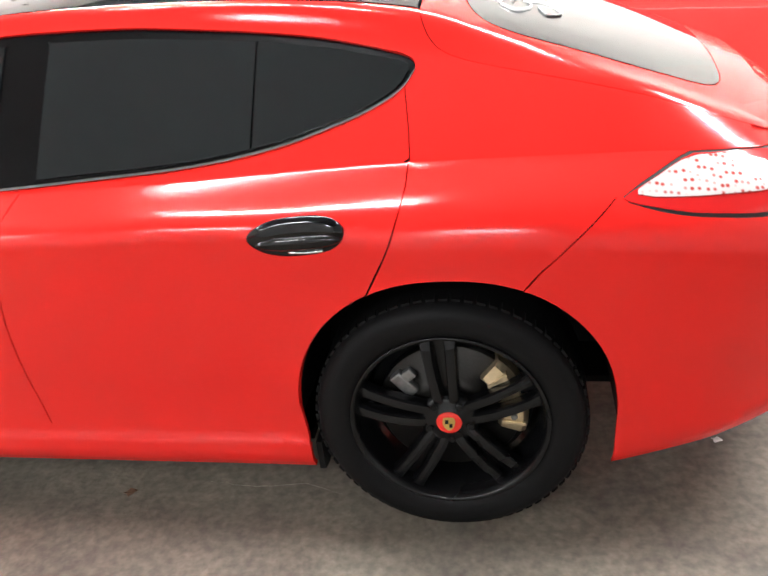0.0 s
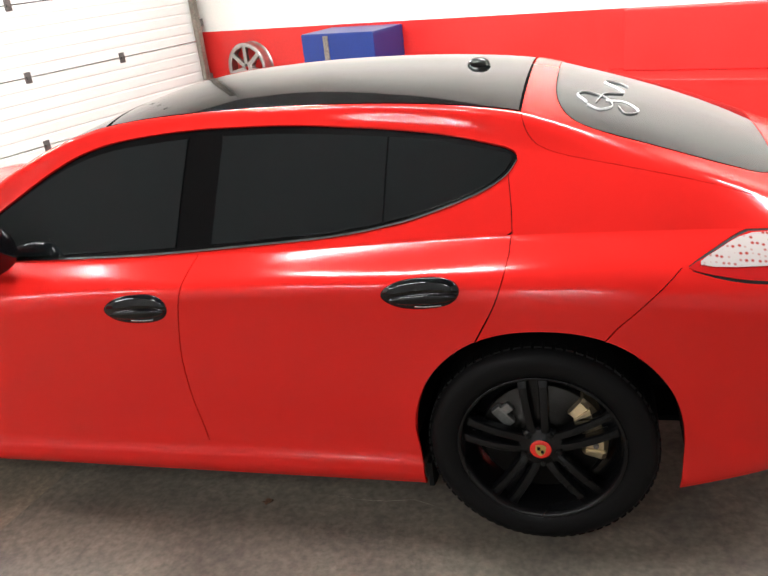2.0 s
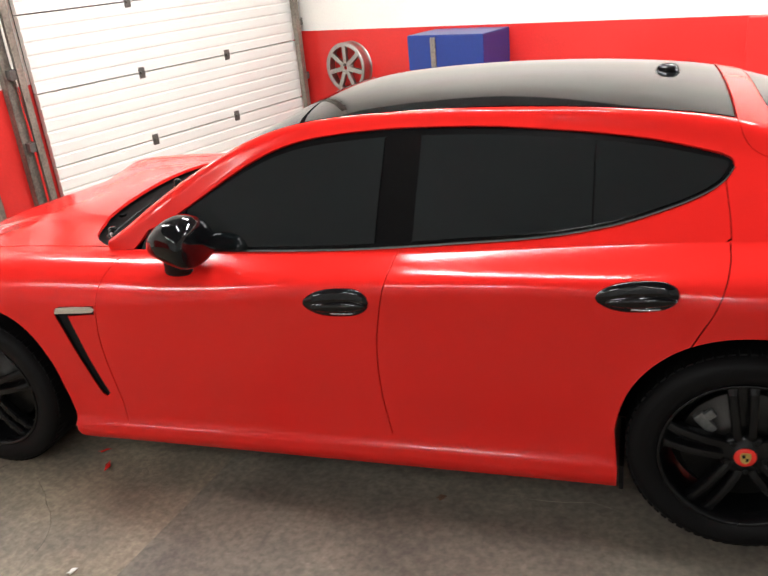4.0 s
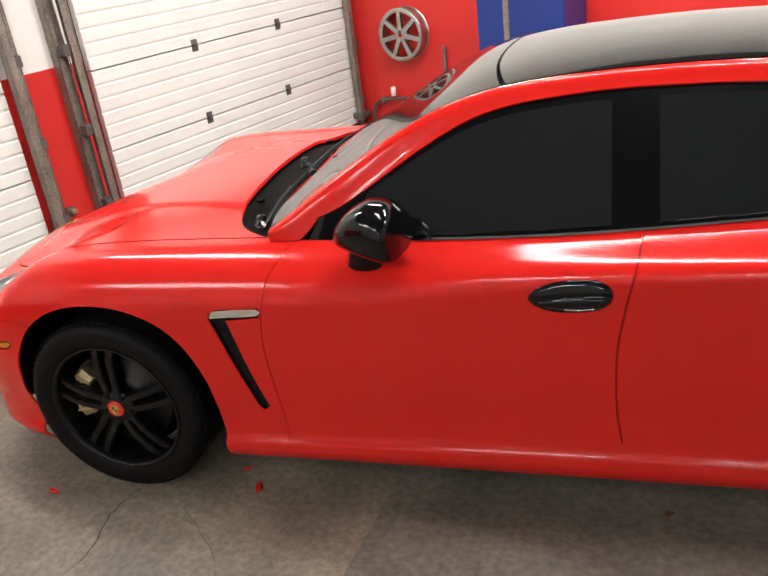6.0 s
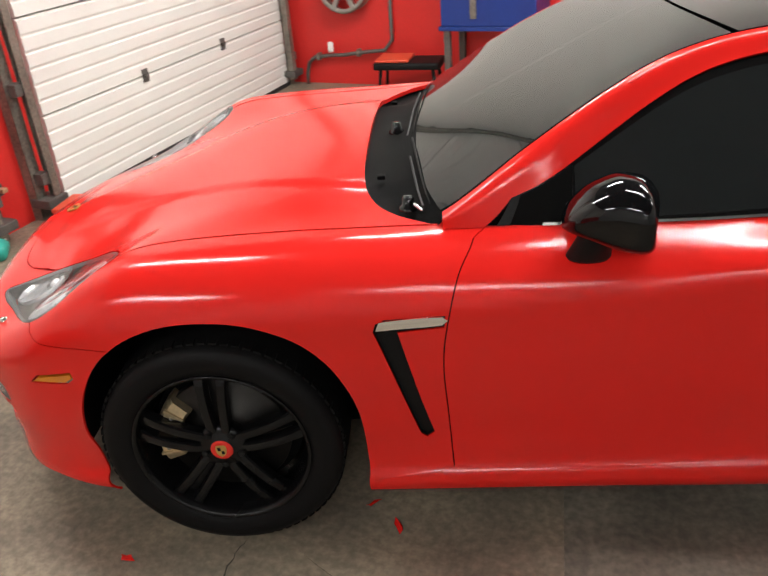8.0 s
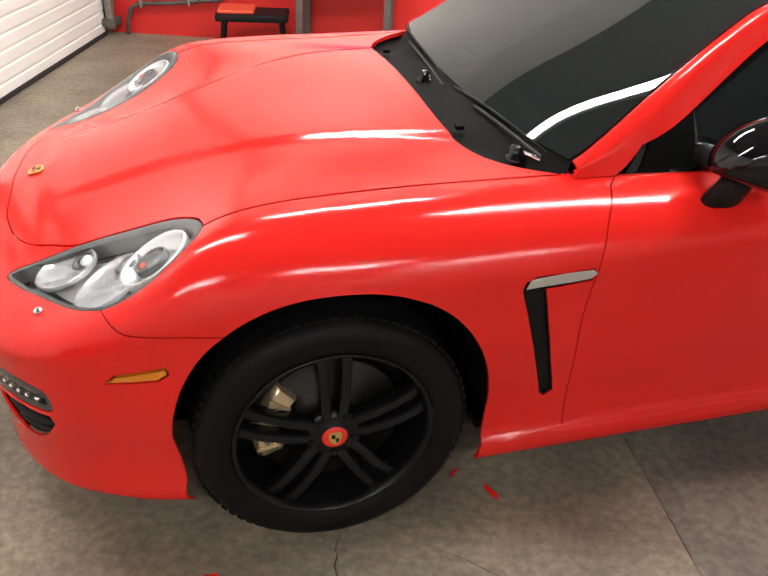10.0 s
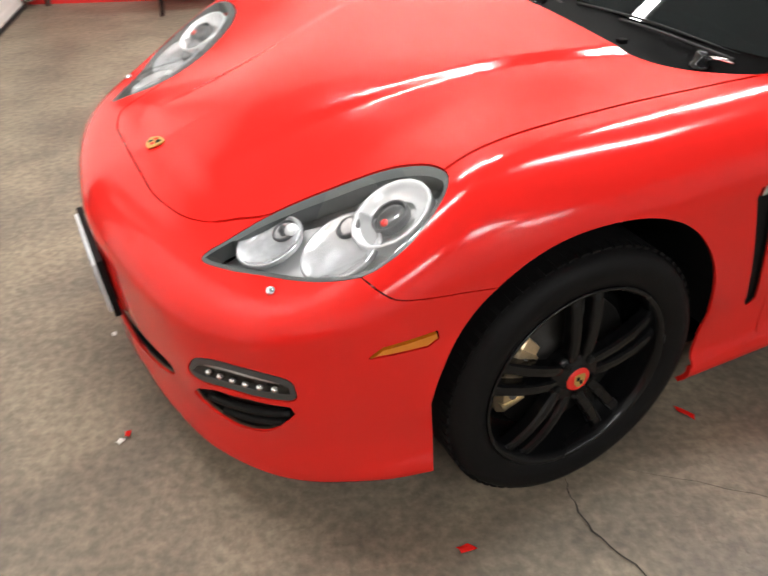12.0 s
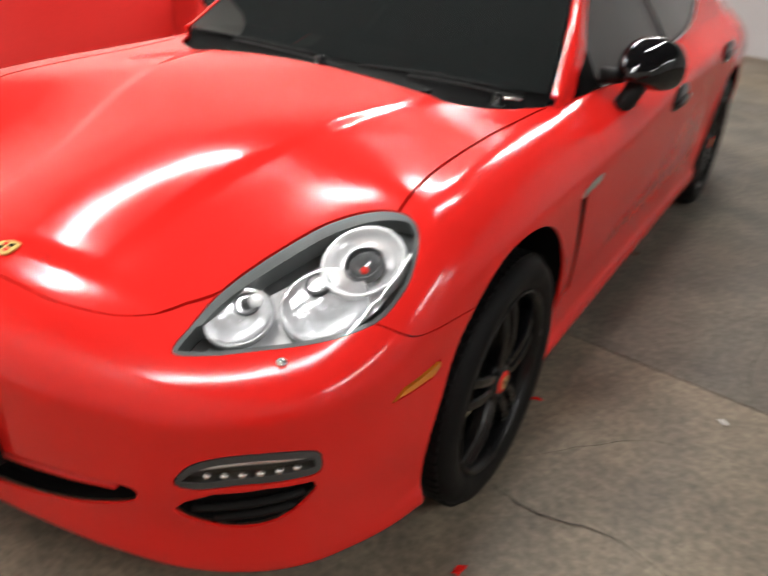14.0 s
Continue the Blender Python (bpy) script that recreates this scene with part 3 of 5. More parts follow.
D_SILL = lambda x0, x1, n=40: invert(lower, [(x, 0, float(SILL_Z(x))) for x in np.linspace(x0, x1, n)], (1.5, 0), (4.6, 1), (1, 0, 1))
VB = 2.0077
belt = lambda x0, x1, n=12, v=VB: np.array([(float(s_at(x)), v) for x in np.linspace(x0, x1, n)])

D_FG = np.vstack([[(float(s_at(-.69)), VB)], side_xz([(-.72, .925), (-.765, .86), (-.795, .74), (-.808, .62), (-.80, .45), (-.79, .246)])])
D_G1 = np.vstack([[(float(s_at(.375)), VB)], side_xz([(.365, .95), (.345, .88), (.322, .78), (.302, .64), (.302, .46), (.32, .304)])])
D_G2 = np.vstack([[(float(s_at(1.385)), VB)], side_xz([(1.383, .97), (1.368, .92), (1.34, .845), tuple(arch_r[i_gap2])])])
D_BSEAM = on_lower([(-1.959, -.832, .731), (-1.934, -.884, .714), (-1.904, -.906, .703), (-1.834, -.925, .700)], (.8, .8), (1.8, 2))
D_BSEAM = np.vstack([D_BSEAM, D_ARCH_F[i_seam:i_seam + 1]])
HEADLIGHT = [(-2.202, -.522, .666), (-2.14, -.505, .685), (-2.03, -.495, .720), (-1.915, -.522, .763), (-1.80, -.582, .815), (-1.737, -.655, .852),
             (-1.722, -.735, .872), (-1.748, -.792, .870), (-1.79, -.826, .843), (-1.85, -.847, .798), (-1.906, -.846, .759), (-1.959, -.830, .731),
             (-2.021, -.773, .702), (-2.107, -.663, .678), (-2.165, -.592, .669)]
D_HEAD = on_lower(HEADLIGHT, (.3, 1), (1.7, 3), 6, True)
near_i = lambda d, p: int(((d - np.array(p)) ** 2).sum(1).argmin())
i_hseam = near_i(D_HEAD, D_BSEAM[0])
D_HEAD_OUT = D_HEAD[6 * 6:i_hseam + 1]            # rear tip down the outer side to the seam
HOOD_CUT = on_lower([(-1.722, -.735, .872), (-1.62, -.728, .91), (-1.466, -.718, .924), (-1.186, -.712, .935), (-.95, -.722, .945), (-.812, -.735, .951)], (1.0, 1.6), (2.24, 3))
HOOD_CUT = np.vstack([HOOD_CUT, [(float(s_at(-.80)), 2.06)]])
HOOD_FRONT = on_lower([(-2.243, 0, .708), (-2.241, -.12, .704), (-2.236, -.23, .697), (-2.205, -.35, .695), (-2.165, -.41, .695), (-2.129, -.435, .698), (-2.09, -.455, .706)], (0, 1.2), (1.2, 3))
i_hin = near_i(D_HEAD, on_lower([(-2.025, -.496, .722), (-2.0, -.50, .73)], (.3, 1), (1.7, 3), 1)[0])
HOOD_FRONT = np.vstack([HOOD_FRONT, D_HEAD[i_hin][None]])
D_HEAD_IN = D_HEAD[i_hin:6 * 6 + 1]               # from the bonnet corner along the inner side to the rear tip
D_HEAD_LOW = np.vstack([D_HEAD[i_hseam:], D_HEAD[:i_hin + 1]])   # seam, under the lamp, to the bonnet corner

# vent behind the front wheel
VENT = [(-.985, .728), (-.978, .752), (-.955, .763), (-.80, .771), (-.803, .740), (-.925, .728), (-.905, .64), (-.872, .50), (-.842, .385), (-.862, .368), (-.878, .38), (-.925, .54), (-.965, .67)]
D_VENT = side_xz(VENT + VENT[:1], n=1)[:-1]
fender = np.vstack([D_FG, D_SILL(-.79, -1.036), D_ARCH_F[i_seam + 1:58][::-1], D_BSEAM[::-1], D_HEAD_OUT[::-1][1:], HOOD_CUT[1:], belt(-.795, -.70, 5)])
panel("front_fender", lower, fender, RED, car, holes=[D_VENT], depth=.007, step=.015)

DRL = [(-2.287, -.585, .424), (-2.272, -.62, .478), (-2.235, -.685, .508), (-2.175, -.765, .517), (-2.122, -.81, .508), (-2.110, -.82, .478), (-2.116, -.815, .448), (-2.16, -.775, .440), (-2.22, -.70, .432), (-2.268, -.62, .412)]
INTAKE = [(-2.282, -.575, .345), (-2.245, -.655, .404), (-2.121, -.806, .425), (-2.128, -.795, .376), (-2.165, -.752, .325), (-2.212, -.690, .305), (-2.255, -.63, .315)]
D_DRL = on_lower(DRL, (.3, 0), (1.1, 1), 4, True)
D_INTAKE = on_lower(INTAKE, (.3, 0), (1.1, 1), 2, True)
D_GRILLE = on_lower([(-2.372, 0, .349), (-2.367, -.16, .354), (-2.347, -.325, .370), (-2.32, -.46, .381), (-2.308, -.498, .372), (-2.312, -.475, .335), (-2.33, -.375, .292), (-2.35, -.27, .265), (-2.368, -.13, .245), (-2.372, 0, .240)], (0, 0), (1, 1), 4)
MARKER = [(-1.972, -.894, .572), (-1.945, -.903, .597), (-1.833, -.927, .618), (-1.829, -.928, .600), (-1.852, -.923, .583)]
D_MARKER = on_lower(MARKER, (.8, .3), (1.5, 1.2), 1, True)
bumper = np.vstack([[(s, .002) for s in np.linspace(0, float(foot(FOOT_F0)[0][0]), 34)], foot(FOOT_F0), D_ARCH_F[2:i_seam], D_BSEAM[::-1], D_HEAD_LOW[1:],
                    HOOD_FRONT[::-1][1:-1], [(0, HOOD_FRONT[0][1])], D_GRILLE])
panel("front_bumper", lower, bumper, RED, car, holes=[D_DRL, D_INTAKE, D_MARKER], gap=.0015, whole=True, depth=.007, step=.020)
SCUTTLE_X = pchip([(0, -1.040), (.30, -1.037), (.45, -1.026), (.55, -.996), (.64, -.940), (.70, -.872), (.74, -.80)], .03)
D_SCUTTLE = invert(lower, [(float(SCUTTLE_X(h)), -h, 0) for h in np.linspace(.725, 0, 24)], (1.2, 2), (2.24, 3), (1, 1, 0))
hood = np.vstack([[(0, HOOD_FRONT[0][1])], HOOD_FRONT[1:], D_HEAD_IN[1:], HOOD_CUT[1:-1], D_SCUTTLE, [(s, 3.0) for s in np.linspace(float(D_SCUTTLE[-1][0]) - .05, 0, 30)]])
panel("bonnet", lower, hood, RED, car, gap=.0018, whole=True, step=.009)
front_door = np.vstack([belt(-.69, .375, 30), D_G1[1:], D_SILL(.32, -.79), D_FG[::-1][1:-1]])
doors_f = panel("front_door", lower, front_door, RED, car, gap=.0018, step=.022)
rear_low = np.vstack([belt(.375, 1.385, 30), D_G2[1:], D_ARCH_R[:i_gap2][::-1][:-2], D_SILL(1.085, .32), D_G1[::-1][1:-1]])
doors_r = panel("rear_door", lower, rear_low, RED, car, gap=.0018, step=.022)
D_TUCK = invert(lower, [(x, 0, float(SILL_Z(x)) + .008) for x in np.linspace(-1.036, 1.085, 40)], (1.5, 0), (4.6, 1), (1, 0, 1))   # the sill runs up behind the doors
sill = np.vstack([D_TUCK, foot(FOOT_R0), [(s, .002) for s in np.linspace(float(foot(FOOT_R0)[0][0]), float(foot(FOOT_F1)[0][0]), 50)], foot(FOOT_F1)])
panel("sill_panel", lower, sill, RED, car, gap=.0003, raise_by=-.006, step=.010)

TAIL = [(1.862, -.905, .945), (1.93, -.855, .985), (2.03, -.775, 1.010), (2.12, -.74, 1.005), (2.25, -.70, .985), (2.30, -.80, .90), (2.2, -.875, .885), (2.06, -.905, .895), (1.96, -.915, .915)]
D_TAIL = on_lower(TAIL, (4.7, .8), (5.9, 2), 4, True)
D_QSEAM = side_xz([(1.70, .80), (1.78, .875), (1.862, .945)])
D_QSEAM = np.vstack([D_ARCH_R[min(range(60), key=lambda i: abs(arch_r[i][0] - 1.64) + (arch_r[i][1] < .5))][None], D_QSEAM])
i_q = min(range(60), key=lambda i: abs(arch_r[i][0] - 1.64) + (arch_r[i][1] < .5))
quarter = np.vstack([belt(1.385, 2.0, 16), [(5.15, VB), (5.3, VB)], invert(lower, spline([TAIL[3], TAIL[2], TAIL[1], TAIL[0]], 5), (4.7, .8), (5.9, 2)),
                     D_QSEAM[::-1][1:], D_ARCH_R[i_gap2 + 1:i_q][::-1], D_G2[::-1][:-1]])
panel("rear_quarter", lower, quarter, RED, car, depth=.007, step=.02)
rear_bumper = np.vstack([D_QSEAM[1:], invert(lower, spline([TAIL[0], TAIL[8], TAIL[7], TAIL[6], TAIL[5], TAIL[4]], 5), (4.7, .8), (5.9, 2))[1:], [(5.9, 1.9), (6.1, 1.9), (S_END, 1.9)],
                         [(s, .004) for s in np.linspace(S_END, float(foot(FOOT_R1)[0][0]), 30)], foot(FOOT_R1), D_ARCH_R[i_q:58][::-1]])
panel("rear_bumper", lower, rear_bumper, RED, car, whole=True, depth=.007)
panel("tail_deck", lower, np.vstack([[(5.3, 2.0), (5.15, 2.0)], [(5.0, 2.05), (5.0, 2.95)], [(s, 2.98) for s in np.linspace(5.1, S_END, 10)], [(S_END, 1.9), (6.1, 1.9), (5.9, 1.9), (5.55, 1.95)]]), RED, car, whole=True)
panel("tail_lamp_seal", lower, D_TAIL, SEAL, car, gap=-.0006, raise_by=-.0015, depth=.01)
tails = panel("tail_lamp", lower, D_TAIL, TAIL_RED, car, label="red and clear tail lamp", gap=.009, raise_by=.002)
TAIL_CLEAR = [(1.90, -.892, .950), (1.95, -.845, .980), (2.04, -.785, 1.0), (2.20, -.76, .985), (2.22, -.82, .935), (2.05, -.875, .935)]
panel("reversing_lens", lower, on_lower(TAIL_CLEAR, (4.7, .8), (5.9, 2), 3, True), TAIL_WHITE, tails, label="clear lens of the tail lamp", raise_by=.005)

# greenhouse: (x, z) curves of the side windows
def up_xz(pts, n=8, closed=False, lo=(-.8, 0), hi=(2.3, 1.05)):
    c = spline(pts, n, closed)
    return invert(upper, np.stack([c[:, 0], 0 * c[:, 0], c[:, 1]], -1), lo, hi, (1, 0, 1))


WIN_LOW = [(-.66, 0.940), (-.43, 0.943), (.09, 0.960), (.33, 0.972), (.59, 0.990), (.84, 1.008), (1.05, 1.039), (1.20, 1.079), (1.30, 1.114), (1.365, 1.149), (1.397, 1.187)]
D_LOW = up_xz(WIN_LOW, 5)
D_LOW[0, 1] = .06
tip = up_xz([(1.397, 1.19), (1.39, 1.21), (1.36, 1.225)], 4)
D_TOP = np.array([(x, 1.0) for x in np.linspace(1.30, -.62, 44)])
window = np.vstack([D_LOW, tip[1:-1], D_TOP])
B0, B1 = .335, .425
def between(x0, x1):
    """The part of the window opening between two x."""
    low = D_LOW[(D_LOW[:, 0] > x0) & (D_LOW[:, 0] < x1)]
    f = lambda x: (x, float(np.interp(x, D_LOW[:, 0], D_LOW[:, 1])))
    top = [(x, .985) for x in np.linspace(min(x1, 1.30), max(x0, -.60), 30)]
    end = [p for p in tip[1:-1] if x0 < p[0] < x1] if x1 > 1.35 else []
    return np.vstack([[f(x0)], low] + ([[f(x1)]] if x1 < 1.3 else []) + ([end] if len(end) else []) + [top])


K = dict(rim=True, depth=.006)
panel("window_surround", upper, window, SURROUND, car, raise_by=-.009, label="gloss black window surround", holes=[], gap=.0)
for d, x0, x1, nm in ((doors_f, -.475, .30, "side_window"), (doors_r, .40, 1.004, "side_window"), (doors_r, .978, 1.40, "quarter_window")):
    for ob in panel(nm, upper, between(x0, x1), TINT, d, raise_by=-.004, gap=.016, depth=.003, label="dark tinted side glass"):
        pass
# matte plate, widened over the glass to hide a lamp streak there
panel("sail_plate", upper, between(-.63, -.462), SCUTTLE, doors_f, raise_by=-.003, gap=.004, depth=.004, label="black plate in front of the side glass")
# bright strip under the windows
trim_w = lambda x: .0055 / max(float(DLO_Z(x)) - .96, .06)
panel("window_trim", upper, np.vstack([D_LOW[3:], np.array([(x, w + trim_w(x)) for x, w in D_LOW[3:]])[::-1]]), TRIM_BRIGHT, car, raise_by=.004, gap=.0, depth=.008, label="thin chrome strip")
# red skin between the belt and the window line
RD = np.array([(x, float(np.interp(x, D_LOW[:, 0], D_LOW[:, 1]))) for x in np.linspace(.375, 1.372, 40)])
panel("rear_door_upper", upper, np.vstack([[(.375, -.004)], RD, [(1.384, .3), (1.388, -.004)]]), RED, doors_r, gap=.0012, label="red skin below the window")
FD = np.array([(x, float(np.interp(x, D_LOW[:, 0], D_LOW[:, 1]))) for x in np.linspace(-.69, .375, 30)])
panel("front_door_upper", upper, np.vstack([[(-.69, -.002)], FD, [(.375, -.002)]]), RED, doors_f, gap=.0006, label="red skin below the window")
# side frame: pillars, cant rail and rear pillar in one skin
HATCH = spline([(1.405, 2.0), (1.412, 1.7), (1.43, 1.35), (1.47, 1.12), (1.56, 1.02), (1.75, 1.0), (1.96, 1.0), (2.18, 1.0)], 5)
frame_low = np.vstack([D_TOP[::-1], tip[::-1], [D_LOW[-1]], [(1.372, float(np.interp(1.372, D_LOW[:, 0], D_LOW[:, 1]))), (1.384, .3), (1.388, -.005)]])
side_frame = np.vstack([[(-.80, .05), (-.69, .05)], frame_low, [(x, -.005) for x in np.linspace(1.5, 2.2, 10)], HATCH[::-1], [(x, 2.0) for x in np.linspace(1.38, -.80, 50)]])
panel("side_frame", upper, side_frame, RED, car, gap=.0015, step=.022)
# roof glass, windscreen, hatch, rear window
BASE = lambda h: -.885 + .085 * (h / .735) ** 2.6
ROOF_F, ROOF_B = -.10, 1.40
w_of = lambda x, h: 3 - h / float(RAIL_Y(x))
panel("roof_glass", upper, np.vstack([[(x, 2.012) for x in np.linspace(ROOF_F + .07, ROOF_B, 30)], [(ROOF_B, w) for w in np.linspace(2.1, 3.0, 10)], [(x, 3.0) for x in np.linspace(1.3, ROOF_F, 20)],
      [(ROOF_F + .07 * (3 - w) ** 2, w) for w in np.linspace(3.0, 2.012, 12)][1:-1]]), BLACK_GLOSS, car, label="black panoramic roof glass", gap=.002, whole=True)
screen = np.vstack([[(ROOF_F + .06 * (3 - w) ** 2 - .006, w) for w in np.linspace(2.012, 3.0, 14)], [(x, 3.0) for x in np.linspace(-.2, -.88, 14)],
                    [(BASE(h), w_of(BASE(h), h)) for h in np.linspace(.0, .722, 20)], [(x, 2.012) for x in np.linspace(-.78, ROOF_F, 20)]])
panel("windscreen", upper, screen, SCREEN, car, label="dark reflective windscreen", gap=.001, whole=True)
REARW = spline([(1.50, 3.0), (1.50, 2.6), (1.51, 2.3), (1.545, 2.1), (1.62, 2.03), (1.80, 2.03), (2.0, 2.05), (2.13, 2.12), (2.16, 2.4), (2.16, 3.0)], 5)
panel("rear_window", upper, REARW, TINT, car, label="tinted rear window", gap=.002, whole=True)
hatch = np.vstack([[(ROOF_B + .006, 3.0)], [(ROOF_B + .006, 2.5)], HATCH, [(2.25, 1.0), (2.28, 1.5), (2.28, 3.0), (2.17, 3.0)], REARW[::-1], [(1.48, 3.0)]])
panel("tailgate", upper, hatch, RED, car, gap=.0015, whole=True)

# unseen black sheets and boxes, added to keep light out of gaps and underside
def inner(fn, a0, a1, b0, b1, na, nb, shrink):
    bm = bmesh.new()
    for sign in (1, -1):
        aa, bb = np.meshgrid(np.linspace(a0, a1, na), np.linspace(b0, b1, nb), indexing="ij")
        p = fn(aa, bb)
        n = surface_normal(fn, np.stack([aa.ravel(), bb.ravel()], -1)).reshape(p.shape)
        p = p - n * shrink
        p[..., 1] *= sign
        vs = [[bm.verts.new(tuple(q)) for q in row] for row in p]
        for i in range(na - 1):
            for j in range(nb - 1):
                c = p[i:i + 2, j:j + 2].mean((0, 1))
                if fn is lower and (c[0] < -1.66 or (c[0] < -.7 and c[2] > .80)):
                    continue
                if fn is lower and any(abs(c[0] - ax) < .44 and c[2] < .80 for ax in (ARCH_F[0], ARCH_R[0])):
                    continue
                bm.faces.new((vs[i][j], vs[i + 1][j], vs[i + 1][j + 1], vs[i][j + 1]))
    bm.verts.ensure_lookup_table()
    return bm


part("body_gap_block", inner(lower, 0.02, S_END - .02, .02, 1.98, 260, 36, .030), LINER, car)
part("bonnet_gap_block", boxes((-1.75, -.8, -.60, .60, .30, .78)), LINER, car)
part("greenhouse_gap_block", inner(upper, -.78, 2.2, 0.0, 2.98, 60, 24, .03), LINER, car)
part("floor_pan", boxes((-1.0, 1.05, -.80, .80, .18, .21), (-2.10, -1.0, -.58, .58, .17, .20), (1.05, 2.2, -.58, .58, .24, .26), (1.90, 2.10, -.78, .78, .28, .30)), LINER, car)


def wheel_well(edge, sign):
    """A liner round a wheel: follows the edge of the opening and closes it towards the middle."""
    bm = bmesh.new()
    rows = []
    for q in edge:
        p = lower(*q)
        rows.append([bm.verts.new((p[0], sign * y, max(p[2] + .002, low))) for y, low in ((p[1] + .004, .17), (-.56, .12))])
    for p, q in zip(rows, rows[1:]):
        bm.faces.new((p[0], p[1], q[1], q[0]))
    bm.faces.new([r[1] for r in rows])
    return bm


for c in (D_ARCH_F, D_ARCH_R):
    for side in (1, -1):
        part("wheel_arch_liner", wheel_well(c, side), LINER, car)

# black flap at the lower front end of the rear wheel arch
for fx, fy, fz in ((1.098, -.915, .20),):
    for side in (1, -1):
        flap = bmesh.new()
        rings = [[flap.verts.new((fx + dx, side * yy, zz)) for yy, zz in ((fy, fz + .06), (fy + .005, fz - .035), (fy + .05, fz - .05), (-.62, fz - .04), (-.62, fz + .06))] for dx in (-.008, .008)]
        for k in range(5):
            flap.faces.new((rings[0][k], rings[0][(k + 1) % 5], rings[1][(k + 1) % 5], rings[1][k]))
        flap.faces.new(rings[0])
        flap.faces.new(rings[1])
        bmesh.ops.recalc_face_normals(flap, faces=flap.faces)
        part("arch_flap", flap, BLACK_TRIM, car)

# front lamps: housing bowl, projectors, clear lens
heads = panel("headlight_housing", lower, D_HEAD, LAMP_GREY, car, raise_by=-.056, gap=.004, depth=.01, label="grey headlight housing")
panel("headlight_rim", lower, D_HEAD, LAMP_RIM, heads, holes=[inset(D_HEAD * np.array([1, V_SCALE]), .012) / np.array([1, V_SCALE])], raise_by=-.001, gap=.0005, depth=.04, label="grey edge round the headlight")
for lens in panel("headlight_lens", lower, D_HEAD, LENS, heads, raise_by=.001, gap=.003, rim=False, label="clear headlight cover"):
    lens.visible_shadow = False


def dish(where, radius, sink, aim, profile, mat, name, label, n=40, tall=1.0):
    """A turned lamp part set under the lamp cover, on both lamps."""
    q = invert(lower, [where], (.3, 1), (1.7, 3))[0]
    nrm = surface_normal(lower, q[None])[0]
    c = Vector(lower(*q) - nrm * sink)
    turn = (Vector(nrm) * (1 - aim) + Vector((-.85, -.28, .35)) * aim).normalized().to_track_quat("-Y", "Z").to_matrix().to_4x4()
    for k, sign in enumerate((1, -1)):
        m = Matrix.Translation(c) @ turn @ Matrix.Diagonal((1, 1, tall, 1))
        if sign < 0:
            m = Matrix.Diagonal((1, -1, 1, 1)) @ m
        bm = lathe([(r * radius, a) for r, a in profile], n)
        bmesh.ops.transform(bm, matrix=m, verts=bm.verts)
        bmesh.ops.recalc_face_normals(bm, faces=bm.faces)
        part(name, bm, mat, heads[k], label, True)


# whitened reflector bowls, each with a bright rim; a projector eye in the rear one
BOWL = [(1.03, .010), (1.04, -.001), (1.0, -.003), (.95, .000), (.84, .005), (.65, .009), (.4, .012), (.02, .013)]
dish((-2.060, -.566, .705), .070, .007, .04, BOWL, LAMP_WHITE, "side_lamp", "reflector bowl of the side lamp, whitened for mirrored light", 40, 1.12)
dish((-2.022, -.553, .718), .030, .012, .2, [(1.0, .016), (1.0, .0), (.86, -.004), (.8, .004), (.45, .008), (.40, -.006), (.02, -.008)], LAMP_DARK, "bulb_holder", "dark bulb holder between the bowls", 24)
dish((-2.010, -.568, .722), .016, .006, .25, [(1.0, .012), (1.0, .0), (.8, -.004), (.5, -.006), (.02, -.007)], LAMP_SILVER, "bulb_cap", "small bright bulb cap", 20)
dish((-1.955, -.700, .742), .094, .016, .06, BOWL, LAMP_WHITE, "main_lamp", "reflector bowl of the main lamp, whitened for mirrored light")
dish((-1.918, -.655, .762), .030, .016, .1, [(1.0, .02), (1.0, .002), (.8, -.002), (.74, .006), (.4, .010), (.02, .011)], LAMP_DARK, "lamp_socket", "dark socket beside the projector", 24)
dish((-1.845, -.722, .802), .094, .008, .08, [(1.0, .030), (1.02, .002), (1.0, -.002), (.93, .000), (.88, .008), (.80, .016), (.66, .022), (.55, .024)], LAMP_SILVER, "projector_ring", "bright faceted ring round the projector eye", 18)
dish((-1.850, -.728, .799), .044, .006, .08, [(1.0, .018), (1.0, .001), (.93, -.001), (.86, .001), (.84, .010)], LAMP_DARK, "projector_collar", "dark collar of the projector")
dish((-1.850, -.728, .799), .037, .008, .08, [(1.0, .012), (.97, .004), (.85, .000), (.6, -.004), (.3, -.006), (.01, -.0065)], PROJECTOR_GLASS, "projector_eye", "clear domed projector eye")
dish((-1.866, -.742, .790), .009, .002, .08, [(1.0, .006), (.9, .0), (.02, -.001)], CAP_RED, "projector_jewel", "small red reflector spot", 12)


def lamp_seat(p, sink):
    """A place under the lamp cover, and the way the cover faces there."""
    q = invert(lower, [p], (.3, 1), (1.7, 3))[0]
    n = surface_normal(lower, q[None])[0]
    return lower(*q) - n * sink, n


